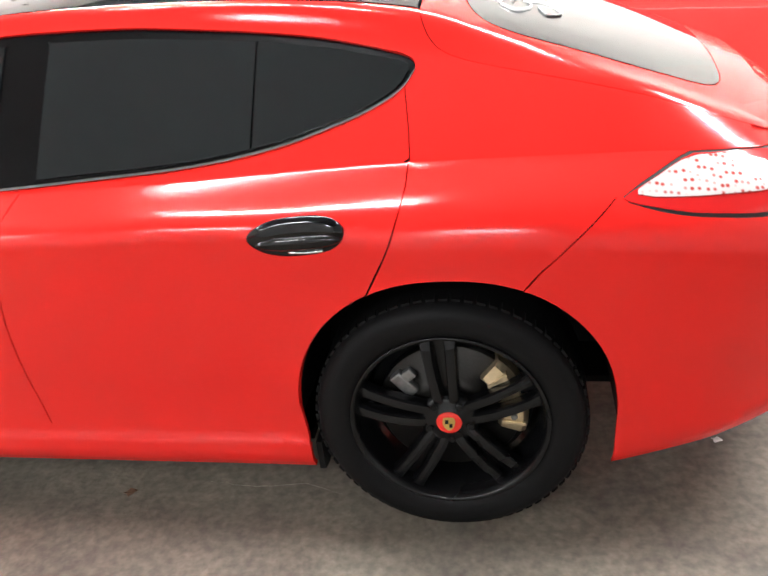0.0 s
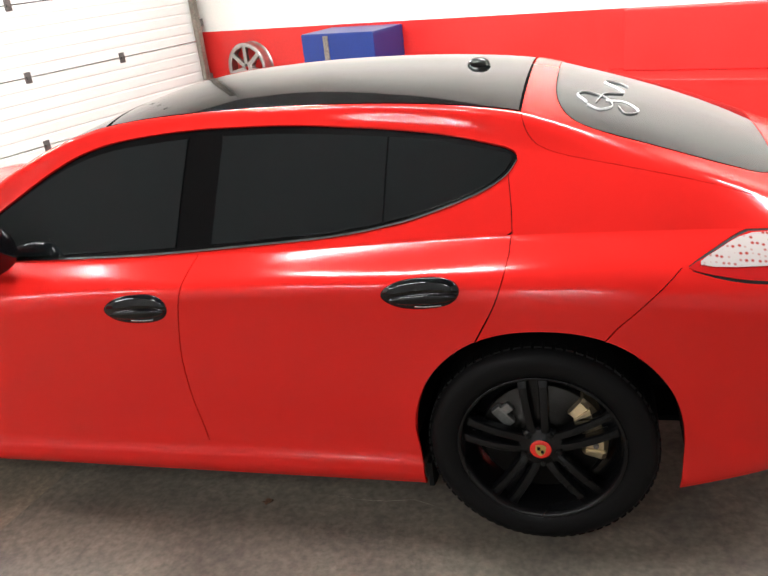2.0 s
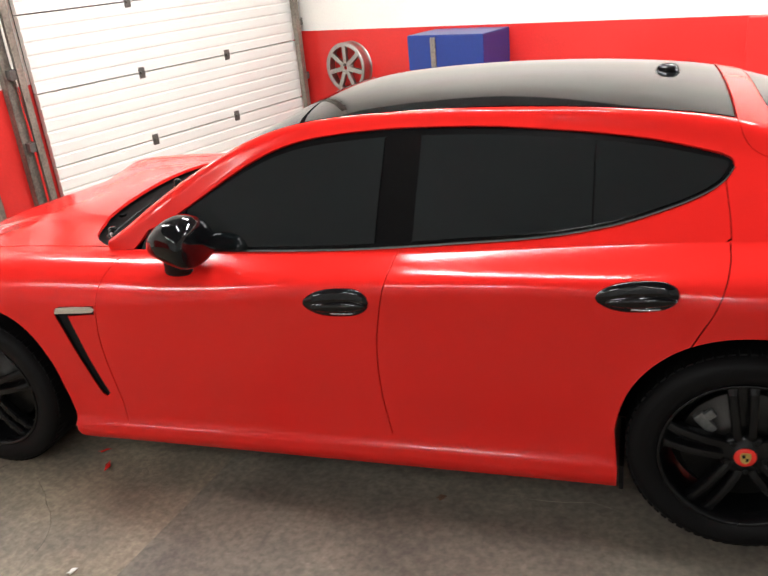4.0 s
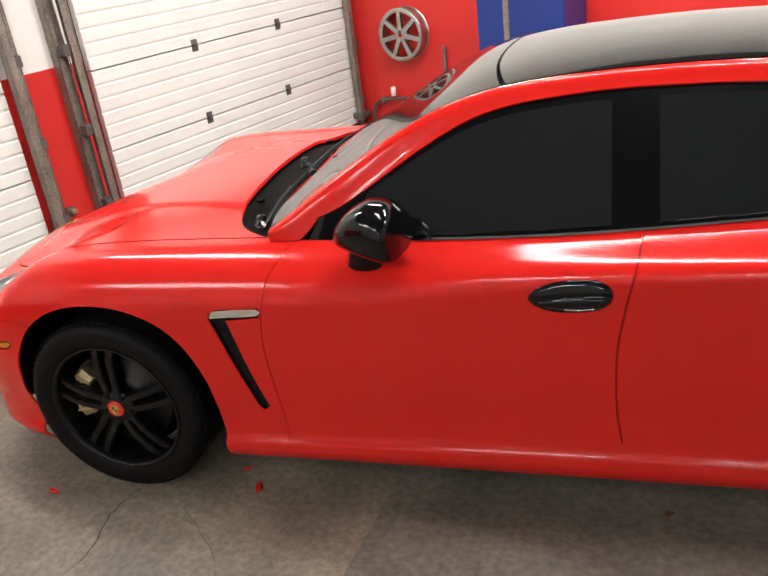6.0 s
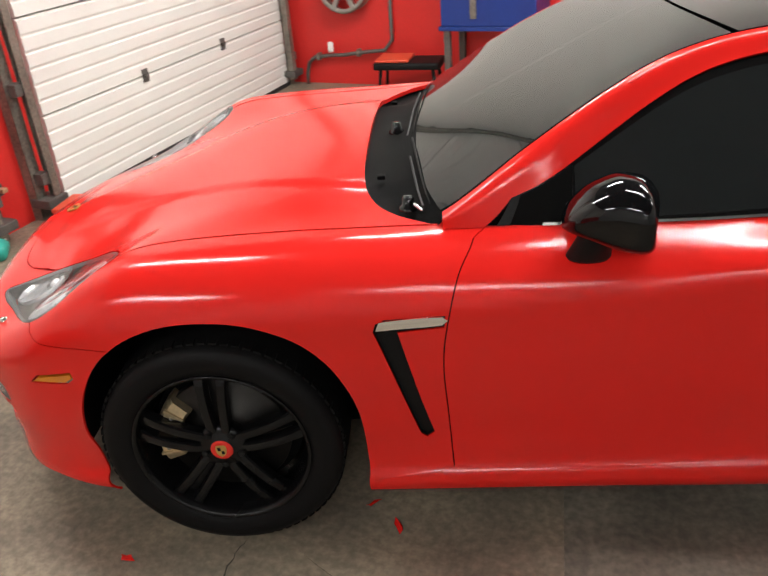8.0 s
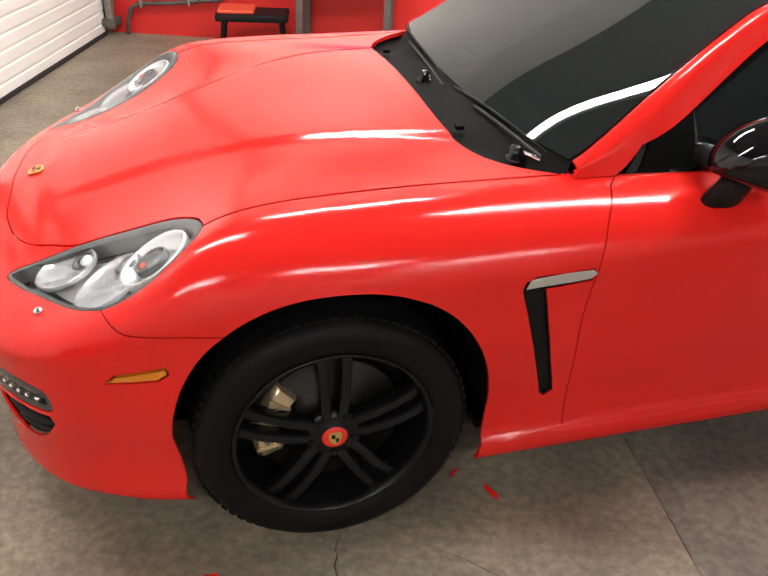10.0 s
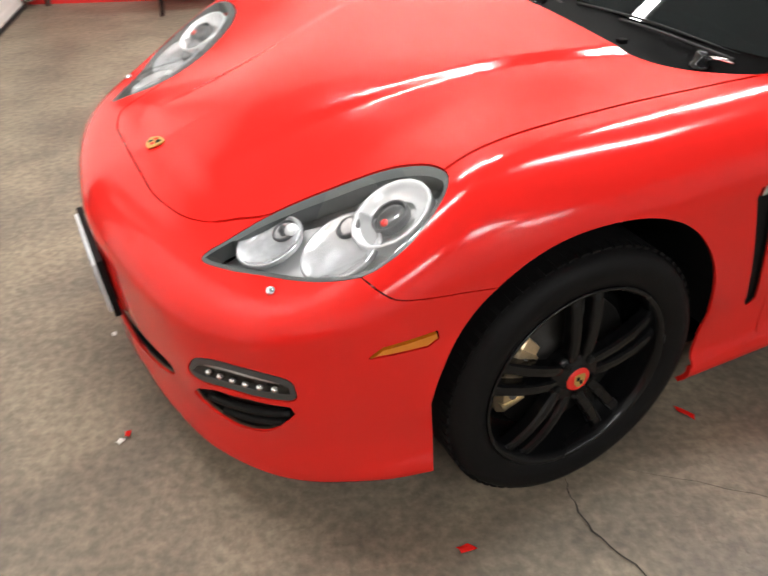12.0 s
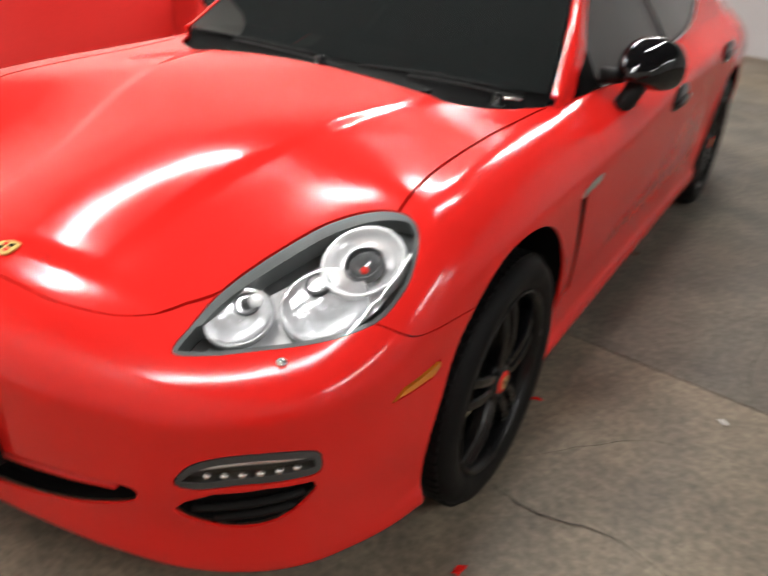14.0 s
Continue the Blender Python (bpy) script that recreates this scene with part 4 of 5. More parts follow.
# bright inner bezel between the lamps
panel("lamp_bezel", lower, on_lower([(-2.11, -.57, .69), (-2.03, -.535, .72), (-1.93, -.585, .76), (-1.82, -.645, .82), (-1.765, -.715, .85), (-1.79, -.785, .84), (-1.87, -.805, .78), (-1.95, -.785, .735), (-2.04, -.69, .70)], (.3, 1), (1.7, 3), 4, True),
      LAMP_SILVER, heads, raise_by=-.044, gap=.0, depth=.004, label="bright bezel behind the lamp bowls")


# ---- wheels ----
def wheel(name, x, side, width, spin):
    """A black five twin-spoke alloy wheel with its tyre and brake. Built with the outer face towards -y."""
    w = width
    top = part(name, lathe([(.2475, .016), (.257, .004), (.2585, -.003), (.254, -.006), (.246, .000), (.240, .016), (.236, .05), (.228, .10), (.222, w - .04), (.23, w - .01), (.245, w)], 80),
               BLACK_SATIN, car, "black five twin-spoke alloy wheel with low tyre", True)
    top.matrix_local = Matrix.Translation((x, side * .945, .355)) @ (pose(0, 0, 0) if side < 0 else pose(0, 0, 0, 0, 0, 180))
    part("tyre", lathe([(.247, .012), (.262, -.002), (.285, -.012), (.312, -.013), (.333, -.004), (.343, .012), (.350, .030), (.352, .05), (.353, w / 2),
                        (.352, w - .05), (.343, w - .012), (.31, w + .012), (.262, w), (.247, w - .012)], 96), TYRE, top, "", True)
    # tread blocks along the shoulder
    bm = bmesh.new()
    for k in range(72):
        a = k * 2 * math.pi / 72
        b2 = Matrix.Rotation(a, 4, "Y") @ Matrix.Translation((0, .034, .3495))
        bmesh.ops.create_cube(bm, size=1, matrix=b2 @ Matrix.Diagonal((.020, .036, .006, 1)))
    part("tread", bm, TYRE, top)
    def spoke(angle):
        """One pair of slender spokes with a recessed web."""
        b3 = bmesh.new()
        for s in (-1, 1):
            sec = []
            for r, off, y, wd in ((.045, .0170, .010, .029), (.075, .0215, .002, .029), (.120, .0245, -.002, .0285), (.170, .0275, .000, .028), (.215, .0300, .008, .0290), (.246, .032, .018, .038)):
                c = (s * off, y, r)
                sec.append([b3.verts.new((c[0] + dx * wd * .5, c[1] + dy, c[2])) for dx, dy in ((-1, .009), (-.75, .002), (0, 0), (.75, .002), (1, .009), (1, .036), (-1, .036))])
            for p, q in zip(sec, sec[1:]):
                for k in range(7):
                    b3.faces.new((p[k], p[(k + 1) % 7], q[(k + 1) % 7], q[k]))
            b3.faces.new(sec[0])
            b3.faces.new(sec[-1])
        # recessed web between the two bars
        web = [[b3.verts.new((sx * wx, wy, wr)) for sx, wy in ((-1, y), (1, y), (1, y + .014), (-1, y + .014))] for wr, wx, y in ((.05, .010, .040), (.12, .014, .042), (.19, .016, .046), (.245, .020, .052))]
        for p, q in zip(web, web[1:]):
            for k in range(4):
                b3.faces.new((p[k], p[(k + 1) % 4], q[(k + 1) % 4], q[k]))
        bmesh.ops.recalc_face_normals(b3, faces=b3.faces)
        bmesh.ops.transform(b3, matrix=Matrix.Rotation(angle, 4, "Y"), verts=b3.verts)
        return b3

    for k in range(5):
        part("spoke", spoke(radians(spin + 72 * k)), BLACK_SATIN, top)
    part("hub", lathe([(.0335, .002), (.036, .004), (.058, .008), (.072, .014), (.076, .026), (.07, .05), (.06, .08)], 40), BLACK_SATIN, top, "", True)
    for k in range(5):
        a = radians(spin + 36 + 72 * k)
        part("wheel_bolt", lathe([(.0, .001), (.0065, .001), (.009, .003), (.009, .03)], 12), BLACK_TRIM, top).matrix_local = Matrix.Translation((.056 * math.sin(a), 0, .056 * math.cos(a)))
    cap = part("centre_cap", lathe([(.0001, -.0035), (.020, -.003), (.029, -.0015), (.0325, .001), (.0335, .006)], 40), CAP_RED, top, "red centre cap with a gold crest", True)
    crest = bmesh.new()
    pts = spline([(-.013, .018), (0, .020), (.013, .018), (.016, .005), (.012, -.010), (0, -.020), (-.012, -.010), (-.016, .005)], 3, True)
    vs = [crest.verts.new((p[0], -.0045, p[1])) for p in pts]
    f = crest.faces.new(vs)
    ex = bmesh.ops.extrude_face_region(crest, geom=[f])["geom"]
    bmesh.ops.translate(crest, vec=(0, .003, 0), verts=[v for v in ex if isinstance(v, bmesh.types.BMVert)])
    bmesh.ops.recalc_face_normals(crest, faces=crest.faces)
    part("cap_crest", crest, GOLD, top, "small gold shield")
    part("crest_mark", boxes((-.010, -.001, -.0052, -.0046, .001, .013), (.001, .009, -.0052, -.0046, -.010, .001)), BLACK_GLOSS, top)
    # brake disc and caliper
    disc = lathe([(.06, .060), (.10, .060), (.105, .074), (.186, .072), (.188, .074), (.188, .098), (.186, .10), (.06, .10)], 64)
    part("brake_disc", disc, DISC, top, "", True)
    # black disc added behind the spokes in place of the shade there
    back = lathe([(.04, .112), (.215, .112), (.218, .118)], 48)
    part("spoke_gap_block", disc_cap(back, .041, .1118), LINER, top)
    cal = bmesh.new()
    c0 = radians(-77 if x < 0 else 73)
    n = 14
    rows = []
    for i in range(n + 1):
        a = c0 + radians(-34 + 68 * i / n)
        bulge = .010 * math.sin(math.pi * ((i * 2 / n) % 1.0))
        rows.append([cal.verts.new((r * math.sin(a), y, r * math.cos(a))) for r, y in ((.128, .056), (.138, .044 - bulge), (.188, .044 - bulge), (.202, .056), (.202, .105), (.128, .105))])
    for p, q in zip(rows, rows[1:]):
        for k in range(6):
            cal.faces.new((p[k], p[(k + 1) % 6], q[(k + 1) % 6], q[k]))
    cal.faces.new(rows[0])
    cal.faces.new(rows[-1])
    bmesh.ops.recalc_face_normals(cal, faces=cal.faces)
    if x > 0:
        arm = boxes((-.05, -.015, .048, .075, .10, .175), (-.022, .012, .050, .07, .135, .165), bevel=.006)
        bmesh.ops.transform(arm, matrix=Matrix.Rotation(radians(-42), 4, "Y"), verts=arm.verts)
        part("brake_bracket", arm, DIRTY_METAL, top, "grey cast brake bracket")
    caliper = part("brake_caliper", cal, BRASS, top, "dusty metal brake caliper")
    # cast ribs and bolt heads on the caliper
    for da in (-24, -8, 8, 24):
        a = c0 + radians(da)
        rib = boxes((-.004, .004, .030, .050, .134, .196), bevel=.0015)
        bmesh.ops.transform(rib, matrix=Matrix.Rotation(a, 4, "Y"), verts=rib.verts)
        part("caliper_rib", rib, BRASS, caliper)
    for da in (-17, 17):
        a = c0 + radians(da)
        part("caliper_bolt", lathe([(.0, .026), (.0075, .027), (.009, .030), (.009, .05)], 12), DIRTY_METAL, caliper).matrix_local = Matrix.Translation((.165 * math.sin(a), 0, .165 * math.cos(a)))
    return top


wheel("front_wheel", -1.447, -1, .255, 0)
wheel("rear_wheel", 1.46, -1, .285, -5)
wheel("front_wheel", -1.445, 1, .255, 10)
wheel("rear_wheel", 1.46, 1, .285, 24)


# ---- fittings of the car ----
def loft(sections, close=True):
    """A skin over rings of 3D points."""
    bm = bmesh.new()
    rings = [[bm.verts.new(tuple(p)) for p in s] for s in sections]
    n = len(rings[0])
    for p, q in zip(rings, rings[1:]):
        for k in range(n):
            bm.faces.new((p[k], p[(k + 1) % n], q[(k + 1) % n], q[k]))
    if close:
        bm.faces.new(rings[0])
        bm.faces.new(rings[-1])
    bmesh.ops.recalc_face_normals(bm, faces=bm.faces)
    return bm


def both_sides(name, make, mat, label="", smooth_faces=True, parent=None):
    out = []
    for sign in (1, -1):
        bm = make()
        if sign < 0:
            bmesh.ops.transform(bm, matrix=Matrix.Diagonal((1, -1, 1, 1)), verts=bm.verts)
            bmesh.ops.reverse_faces(bm, faces=bm.faces)
        out.append(part(name, bm, mat, (parent or [car, car])[0 if sign > 0 else 1], label, smooth_faces))
    return out


def handle(x0, x1, z0, z1, y):
    """The cup of a pull handle: blunt front, full rounded rear end."""
    def make():
        secs = []
        for k in range(32):
            t = .5 - .5 * math.cos(math.pi * (k + .25) / 31.5)
            u = t ** 1.25
            hh = .051 * max(0, 1 - abs(2 * u - 1) ** 2.7) ** .48
            bulge = .019 * min(1, (t / .2) ** .6) * (math.sqrt(max(.02, 1 - ((t - .85) / .151) ** 2)) if t > .85 else 1)
            zc = z0 + (z1 - z0) * t
            secs.append([(x0 + (x1 - x0) * t, y - bulge * max(math.cos(a), -.6), zc + hh * math.sin(a)) for a in np.linspace(0, 2 * math.pi, 24, endpoint=False)])
        return loft(secs)
    return make


def grip(x0, x1, z0, z1, y):
    """The pull bar across the cup, bowed outwards."""
    def make():
        secs = []
        for k in range(26):
            t = .5 - .5 * math.cos(math.pi * (k + .25) / 25.5)
            hh = .017 * max(.01, 1 - abs(2 * t - 1) ** 3) ** .5
            out = .013 + .009 * math.sin(math.pi * t) ** .6
            zc = z0 + (z1 - z0) * t - .008
            secs.append([(x0 + .030 + (x1 - x0 - .036) * t, y - out - .009 * math.cos(a), zc + hh * math.sin(a)) for a in np.linspace(0, 2 * math.pi, 16, endpoint=False)])
        return loft(secs)
    return make


for x0, x1, z0, z1, yy, door in ((.055, .293, .821, .833, -.939, doors_f), (1.008, 1.246, .879, .891, -.948, doors_r)):
    cups = both_sides("door_handle", handle(x0, x1, z0, z1, yy), BLACK_GLOSS, "gloss black door handle", True, door)
    # chrome bar shaped like the lamp glint low on the black handle
    both_sides("handle_glint", lambda: tube(spline([(x0 + .105, yy - .0145, z0 - .028), (x0 + .145, yy - .0155, z0 - .028), (x0 + .185, yy - .0145, z0 - .025)], 5), .0036, 8), CHROME, "bright bar standing in for a lamp glint on the handle", True, door)
    both_sides("handle_grip", grip(x0, x1, z0, z1, yy), BLACK_GLOSS, "gloss black pull bar", True, door)

# fender vent: dark channel and chrome blade
panel("vent_channel", lower, D_VENT, BLACK_TRIM, car, raise_by=-.016, gap=-.0005, depth=-.012)
BLADE = [(-.980, .733), (-.972, .755), (-.95, .763), (-.806, .771), (-.808, .746), (-.91, .738)]
panel("vent_blade", lower, side_xz(BLADE + BLADE[:1], n=2)[:-1], TRIM_BRIGHT, car, raise_by=.004, gap=.001, depth=.014, label="chrome blade of the fender vent")

# side marker, lamp washers, running lamps, intakes, grille
panel("side_marker", lower, D_MARKER, AMBER, car, raise_by=.002, gap=.003, label="amber side marker lamp")
wp, wn = lamp_seat((-2.110, -.716, .672), -.003)
both_sides("headlamp_washer", lambda: (lambda bm: (bmesh.ops.create_icosphere(bm, subdivisions=2, radius=.012, matrix=Matrix.Translation(tuple(wp)) @ Matrix.Diagonal((1, 1.1, .8, 1))), bm)[1])(bmesh.new()), CHROME, "small chrome headlamp washer nozzle")
panel("running_lamp_box", lower, D_DRL, LAMP_DARK, car, raise_by=-.02, gap=-.003, depth=.002, label="dark running lamp housing")
panel("running_lamp_frame", lower, D_DRL, LAMP_DARK, car, holes=[inset(D_DRL * np.array([1, V_SCALE]), .014) / np.array([1, V_SCALE])], raise_by=-.001, gap=.001, depth=.02)
a0, a1 = lower(*invert(lower, [(-2.258, -.63, .447)], (.3, 0), (1.1, 1))[0]), lower(*invert(lower, [(-2.126, -.805, .470)], (.3, 0), (1.1, 1))[0])
for i in range(6):
    q = invert(lower, [a0 + (a1 - a0) * (i + .4) / 6.2], (.3, 0), (1.1, 1))[0]
    p = lower(*q)
    n = surface_normal(lower, q[None])[0]
    both_sides("running_light", lambda: (lambda bm: (bmesh.ops.create_icosphere(bm, subdivisions=2, radius=.0105, matrix=Matrix.Translation(tuple(p - n * .010)) @ Matrix.Diagonal((1, 1, .8, 1))), bm)[1])(bmesh.new()), REFLECTOR, "round light of the running lamp")
bar = [lower(*q) - surface_normal(lower, q[None])[0] * .012 for q in invert(lower, spline([(-2.262, -.628, .466), (-2.21, -.71, .486), (-2.125, -.806, .492)], 6), (.3, 0), (1.1, 1))]
both_sides("running_lamp_bar", lambda: tube(bar, .0075, 8, .7), LAMP_SILVER, "silver bar of the running lamp")
panel("running_lamp_lens", lower, D_DRL, LENS, car, raise_by=-.004, gap=.004, rim=False)
panel("intake_back", lower, D_INTAKE, BLACK_TRIM, car, raise_by=-.05, gap=-.0005, depth=-.038)
for z0, z1, y0, y1, k in ((.338, .386, -.60, -.80, 0), (.312, .352, -.64, -.79, 1)):
    e0, e1 = np.array([-2.262 + .02 * k, y0, z0]), np.array([-2.125 - .005 * k, y1, z1])
    pts = []
    for t in np.linspace(0, 1, 9):
        q = invert(lower, [e0 + (e1 - e0) * t], (.3, 0), (1.2, 1))[0]
        pts.append(lower(*q) - surface_normal(lower, q[None])[0] * .018)
    both_sides("intake_slat", lambda: tube(pts, .010, 8, .6), BLACK_TRIM, "dark grey intake slat")
panel("grille_back", lower, D_GRILLE, LINER, car, raise_by=-.05, gap=-.0005, depth=-.038)
pts = [lower(*q) - surface_normal(lower, q[None])[0] * .02 for q in invert(lower, spline([(-2.372, -.005, .318), (-2.36, -.2, .322), (-2.325, -.44, .352)], 8), (0, 0), (1, 1))]
both_sides("grille_bar", lambda: tube(pts, .011, 8, .7), RED, "red bar across the lower grille")

# number plate on the nose with its dark bracket
plate = part("number_plate", boxes((-.006, .006, -.152, .152, -.078, .078), bevel=.003), PLATE, car, "white number plate with blue marks")
plate.matrix_local = pose(-2.396, 0, .418, 0, -6, 0)
part("plate_bracket", boxes((.004, .022, -.165, .165, -.09, .09), bevel=.004), BLACK_TRIM, plate)
for i in range(7):
    part("plate_mark", boxes((-.0085, -.006, -.12 + i * .036, -.098 + i * .036, -.035, .035)), PLATE_MARK, plate)
part("plate_line", boxes((-.0085, -.006, -.09, .09, .052, .062)), PLATE_MARK, plate)

# crest on the bonnet
q = invert(lower, [(-2.178, -.004, .735)], (0, 1.5), (1.2, 3))[0]
p, n = lower(*q), surface_normal(lower, q[None])[0]
crest = bmesh.new()
out = spline([(-.020, .024), (0, .028), (.020, .024), (.024, .008), (.018, -.014), (0, -.030), (-.018, -.014), (-.024, .008)], 3, True)
f = crest.faces.new([crest.verts.new((c[0], -c[1], .0)) for c in out])
ex = bmesh.ops.extrude_face_region(crest, geom=[f])["geom"]
bmesh.ops.translate(crest, vec=(0, 0, .004), verts=[v for v in ex if isinstance(v, bmesh.types.BMVert)])
bmesh.ops.recalc_face_normals(crest, faces=crest.faces)
badge = part("bonnet_badge", crest, GOLD, car, "small gold and red shield badge")
badge.matrix_local = Matrix.Translation((p[0], 0, p[2] + .002)) @ Vector((-.25, 0, 1)).to_track_quat("Z", "Y").to_matrix().to_4x4() @ pose(0, 0, 0, 0, 0, 90)
part("badge_field", boxes((-.014, -.002, -.016, -.003, .0035, .005), (.002, .014, .003, .014, .0035, .005)), CAP_RED, badge)
part("badge_field", boxes((.002, .014, -.016, -.003, .0035, .005), (-.014, -.002, .003, .014, .0035, .005)), BLACK_GLOSS, badge)


# door mirror: pear-shaped housing on a short foot
MIRROR_TOP = pchip([(0, 1.012), (.05, 1.034), (.15, 1.062), (.35, 1.098), (.62, 1.120), (.8, 1.116), (.93, 1.096), (1, 1.072)])
MIRROR_LOW = pchip([(0, .990), (.12, .982), (.35, .966), (.62, .948), (.85, .942), (.95, .948), (1, .958)])
MIRROR_HALF = pchip([(0, .012), (.03, .034), (.1, .056), (.22, .074), (.5, .092), (.85, .098), (.95, .092), (1, .080)])


def mirror_shell():
    secs = []
    for t in np.r_[0, .02, .05, np.linspace(.1, .9, 15), .94, .97, 1]:
        x, cy = -.514 + .214 * t, -.898 - .038 * t
        top, low, half = float(MIRROR_TOP(t)), float(MIRROR_LOW(t)), float(MIRROR_HALF(t))
        cz, hz = (top + low) / 2, (top - low) / 2
        secs.append([(x + .02 * t * math.cos(a), cy + half * math.copysign(abs(math.cos(a)) ** .8, math.cos(a)), cz + hz * math.copysign(abs(math.sin(a)) ** .8, math.sin(a)))
                     for a in np.linspace(0, 2 * math.pi, 28, endpoint=False)])
    return loft(secs)


mirrors = both_sides("door_mirror", mirror_shell, BLACK_GLOSS, "gloss black door mirror")
ring = [(math.cos(a), math.sin(a)) for a in np.linspace(0, 2 * math.pi, 18, endpoint=False)]
both_sides("mirror_foot", lambda: loft([[(xx + dx * sx, yy + dy * sy, zz) for dx, dy in ring] for xx, yy, zz, sx, sy in
                                        ((-.440, -.865, .888, .052, .035), (-.440, -.870, .898, .056, .038), (-.436, -.882, .925, .050, .036), (-.428, -.895, .955, .048, .036), (-.42, -.90, .985, .046, .036))]),
           BLACK_TRIM, "black mirror foot", True, mirrors)
both_sides("mirror_arm", lambda: tube([(-.46, -.78, .985), (-.455, -.83, .99), (-.44, -.88, 1.0)], [.030, .026, .022], 10), BLACK_TRIM, "", True, mirrors)
both_sides("mirror_glass", lambda: boxes((-.322, -.316, -.97, -.89, .978, 1.045), bevel=.002), REFLECTOR, "", False, mirrors)

# black sail plate and cowl, wipers
def cowl_strip():
    """Black scuttle between the bonnet and the windscreen."""
    bm = bmesh.new()
    rows = []
    for h in np.linspace(-.73, .73, 45):
        a = min(abs(h), .735)
        x, xs = BASE(a), float(SCUTTLE_X(a)) - .02
        z = float(upper(x, w_of(x, a))[2])
        zs = float(lower(*invert(lower, [(xs, -a, 0)], (1.2, 2), (2.24, 3), (1, 1, 0), (120, 60))[0])[2])
        rows.append([bm.verts.new(p) for p in ((x + .03, h, z + .010), (x + .004, h, z - .004), (x * .6 + xs * .4, h, min(z, zs) - .022), (xs * .9 + x * .1, h, zs - .028), (xs, h, zs - .02))])
    for p, q in zip(rows, rows[1:]):
        for k in range(4):
            bm.faces.new((p[k], p[k + 1], q[k + 1], q[k]))
    return bm


part("scuttle_panel", cowl_strip(), SCUTTLE, car, "black plastic scuttle", True)
for y0, y1 in ((.70, -.05), (-.10, -.66)):
    arm = []
    for t in np.linspace(0, 1, 10):
        h = y0 + (y1 - y0) * t
        x = BASE(min(abs(h), .72)) - .012 + .012 * math.sin(math.pi * t)
        arm.append((x, h, float(upper(x, w_of(x, min(abs(h), .72)))[2]) + .002 + .006 * math.sin(math.pi * t)))
    wp = part("wiper", tube(arm, [.005 - .003 * i / 9 for i in range(10)], 8, .5), BLACK_TRIM, car, "black windscreen wiper", True)
    part("wiper_blade", tube([(a[0] - .018, a[1], a[2] - .010) for a in arm[3:]], .004, 6), SEAL, wp)

# wiper spindles and jets in the scuttle
def scuttle_seat(h, k, lift):
    a = abs(h)
    x, xs = BASE(min(a, .72)), float(SCUTTLE_X(min(a, .73)))
    z = float(upper(x, w_of(x, min(a, .72)))[2])
    zs = float(lower(*invert(lower, [(xs - .02, -a, 0)], (1.2, 2), (2.24, 3), (1, 1, 0), (120, 60))[0])[2])
    return (x + (xs - x) * k, h, z + (zs - z) * k - .024 + lift)


for h in (-.60, .02):
    spindle = part("wiper_spindle", lathe([(.0, -.026), (.012, -.025), (.017, -.018), (.018, .0), (.026, .004), (.028, .014)], 18), BLACK_GLOSS, car, "domed black wiper spindle", True)
    spindle.matrix_local = Matrix.Translation(scuttle_seat(h, .45, .012)) @ pose(0, 0, 0, -90, 0, 0)
for h in (-.40, .40):
    jet = part("washer_jet", boxes((-.012, .012, -.012, .012, -.006, .006), bevel=.003), SCUTTLE, car, "small black washer jet")
    jet.matrix_local = Matrix.Translation(scuttle_seat(h, .7, .012))
clip_at = scuttle_seat(-.665, .35, .014)
part("scuttle_clip", tube([clip_at, (clip_at[0] - .018, clip_at[1] + .022, clip_at[2] + .006), (clip_at[0] - .034, clip_at[1] + .05, clip_at[2] + .004)], .0055, 8), CHROME, car, "small bright scuttle clip", True)

# aerial base and script sticker on the rear window
part("aerial_base", lathe([(.0001, -.030), (.018, -.028), (.03, -.018), (.036, 0.0)], 20), BLACK_GLOSS, car, "black domed aerial base", True).matrix_local = Matrix.Translation((1.215, -.02, float(ROOF_Z(1.215)) - .002)) @ pose(0, 0, 0, -90, 0, 0) @ Matrix.Diagonal((1.25, 1, 1, 1))


def script_stroke(pts, r):
    """A ribbon of white film on the rear window."""
    c = spline(pts, 6)
    q = []
    for x, h in c:
        w = 3 - h / float(RAIL_Y(x))
        p = upper(x, w)
        q.append((p[0], p[1], p[2] + .003))
    return tube(q, r, 6, .4)


sticker = part("window_script", script_stroke([(1.60, .36), (1.57, .30), (1.60, .25), (1.66, .27), (1.68, .34), (1.64, .40), (1.60, .38)], .0045), WHITE_PLASTIC, car, "white script film on the rear window")
for s in ([(1.63, .33), (1.66, .22), (1.72, .16), (1.70, .10)], [(1.66, .30), (1.72, .27), (1.76, .33), (1.72, .38), (1.70, .33)], [(1.70, .10), (1.66, .04), (1.70, -.02), (1.74, .04)]):
    part("script_stroke", script_stroke(s, .004), WHITE_PLASTIC, sticker)


# ---- the garage ----
def structure(name, bm, mat, label, category, smooth_faces=False, matrix=None):
    ob = part(name, bm, mat, None, "", smooth_faces)
    ob.matrix_world = ROOM if matrix is None else matrix
    return tagged(ob, label, category, kind="structure")


X1, Y0, Y1, TOP = 10.5, -7.5, 3.58, 3.9
D1, D2, DH = (-3.16, -.11), (.55, 3.46), 3.39
structure("floor", boxes((-.3, X1 + .2, Y0 - .2, Y1 + .2, -.12, 0)), CONCRETE, "worn stained concrete garage floor", "floor")
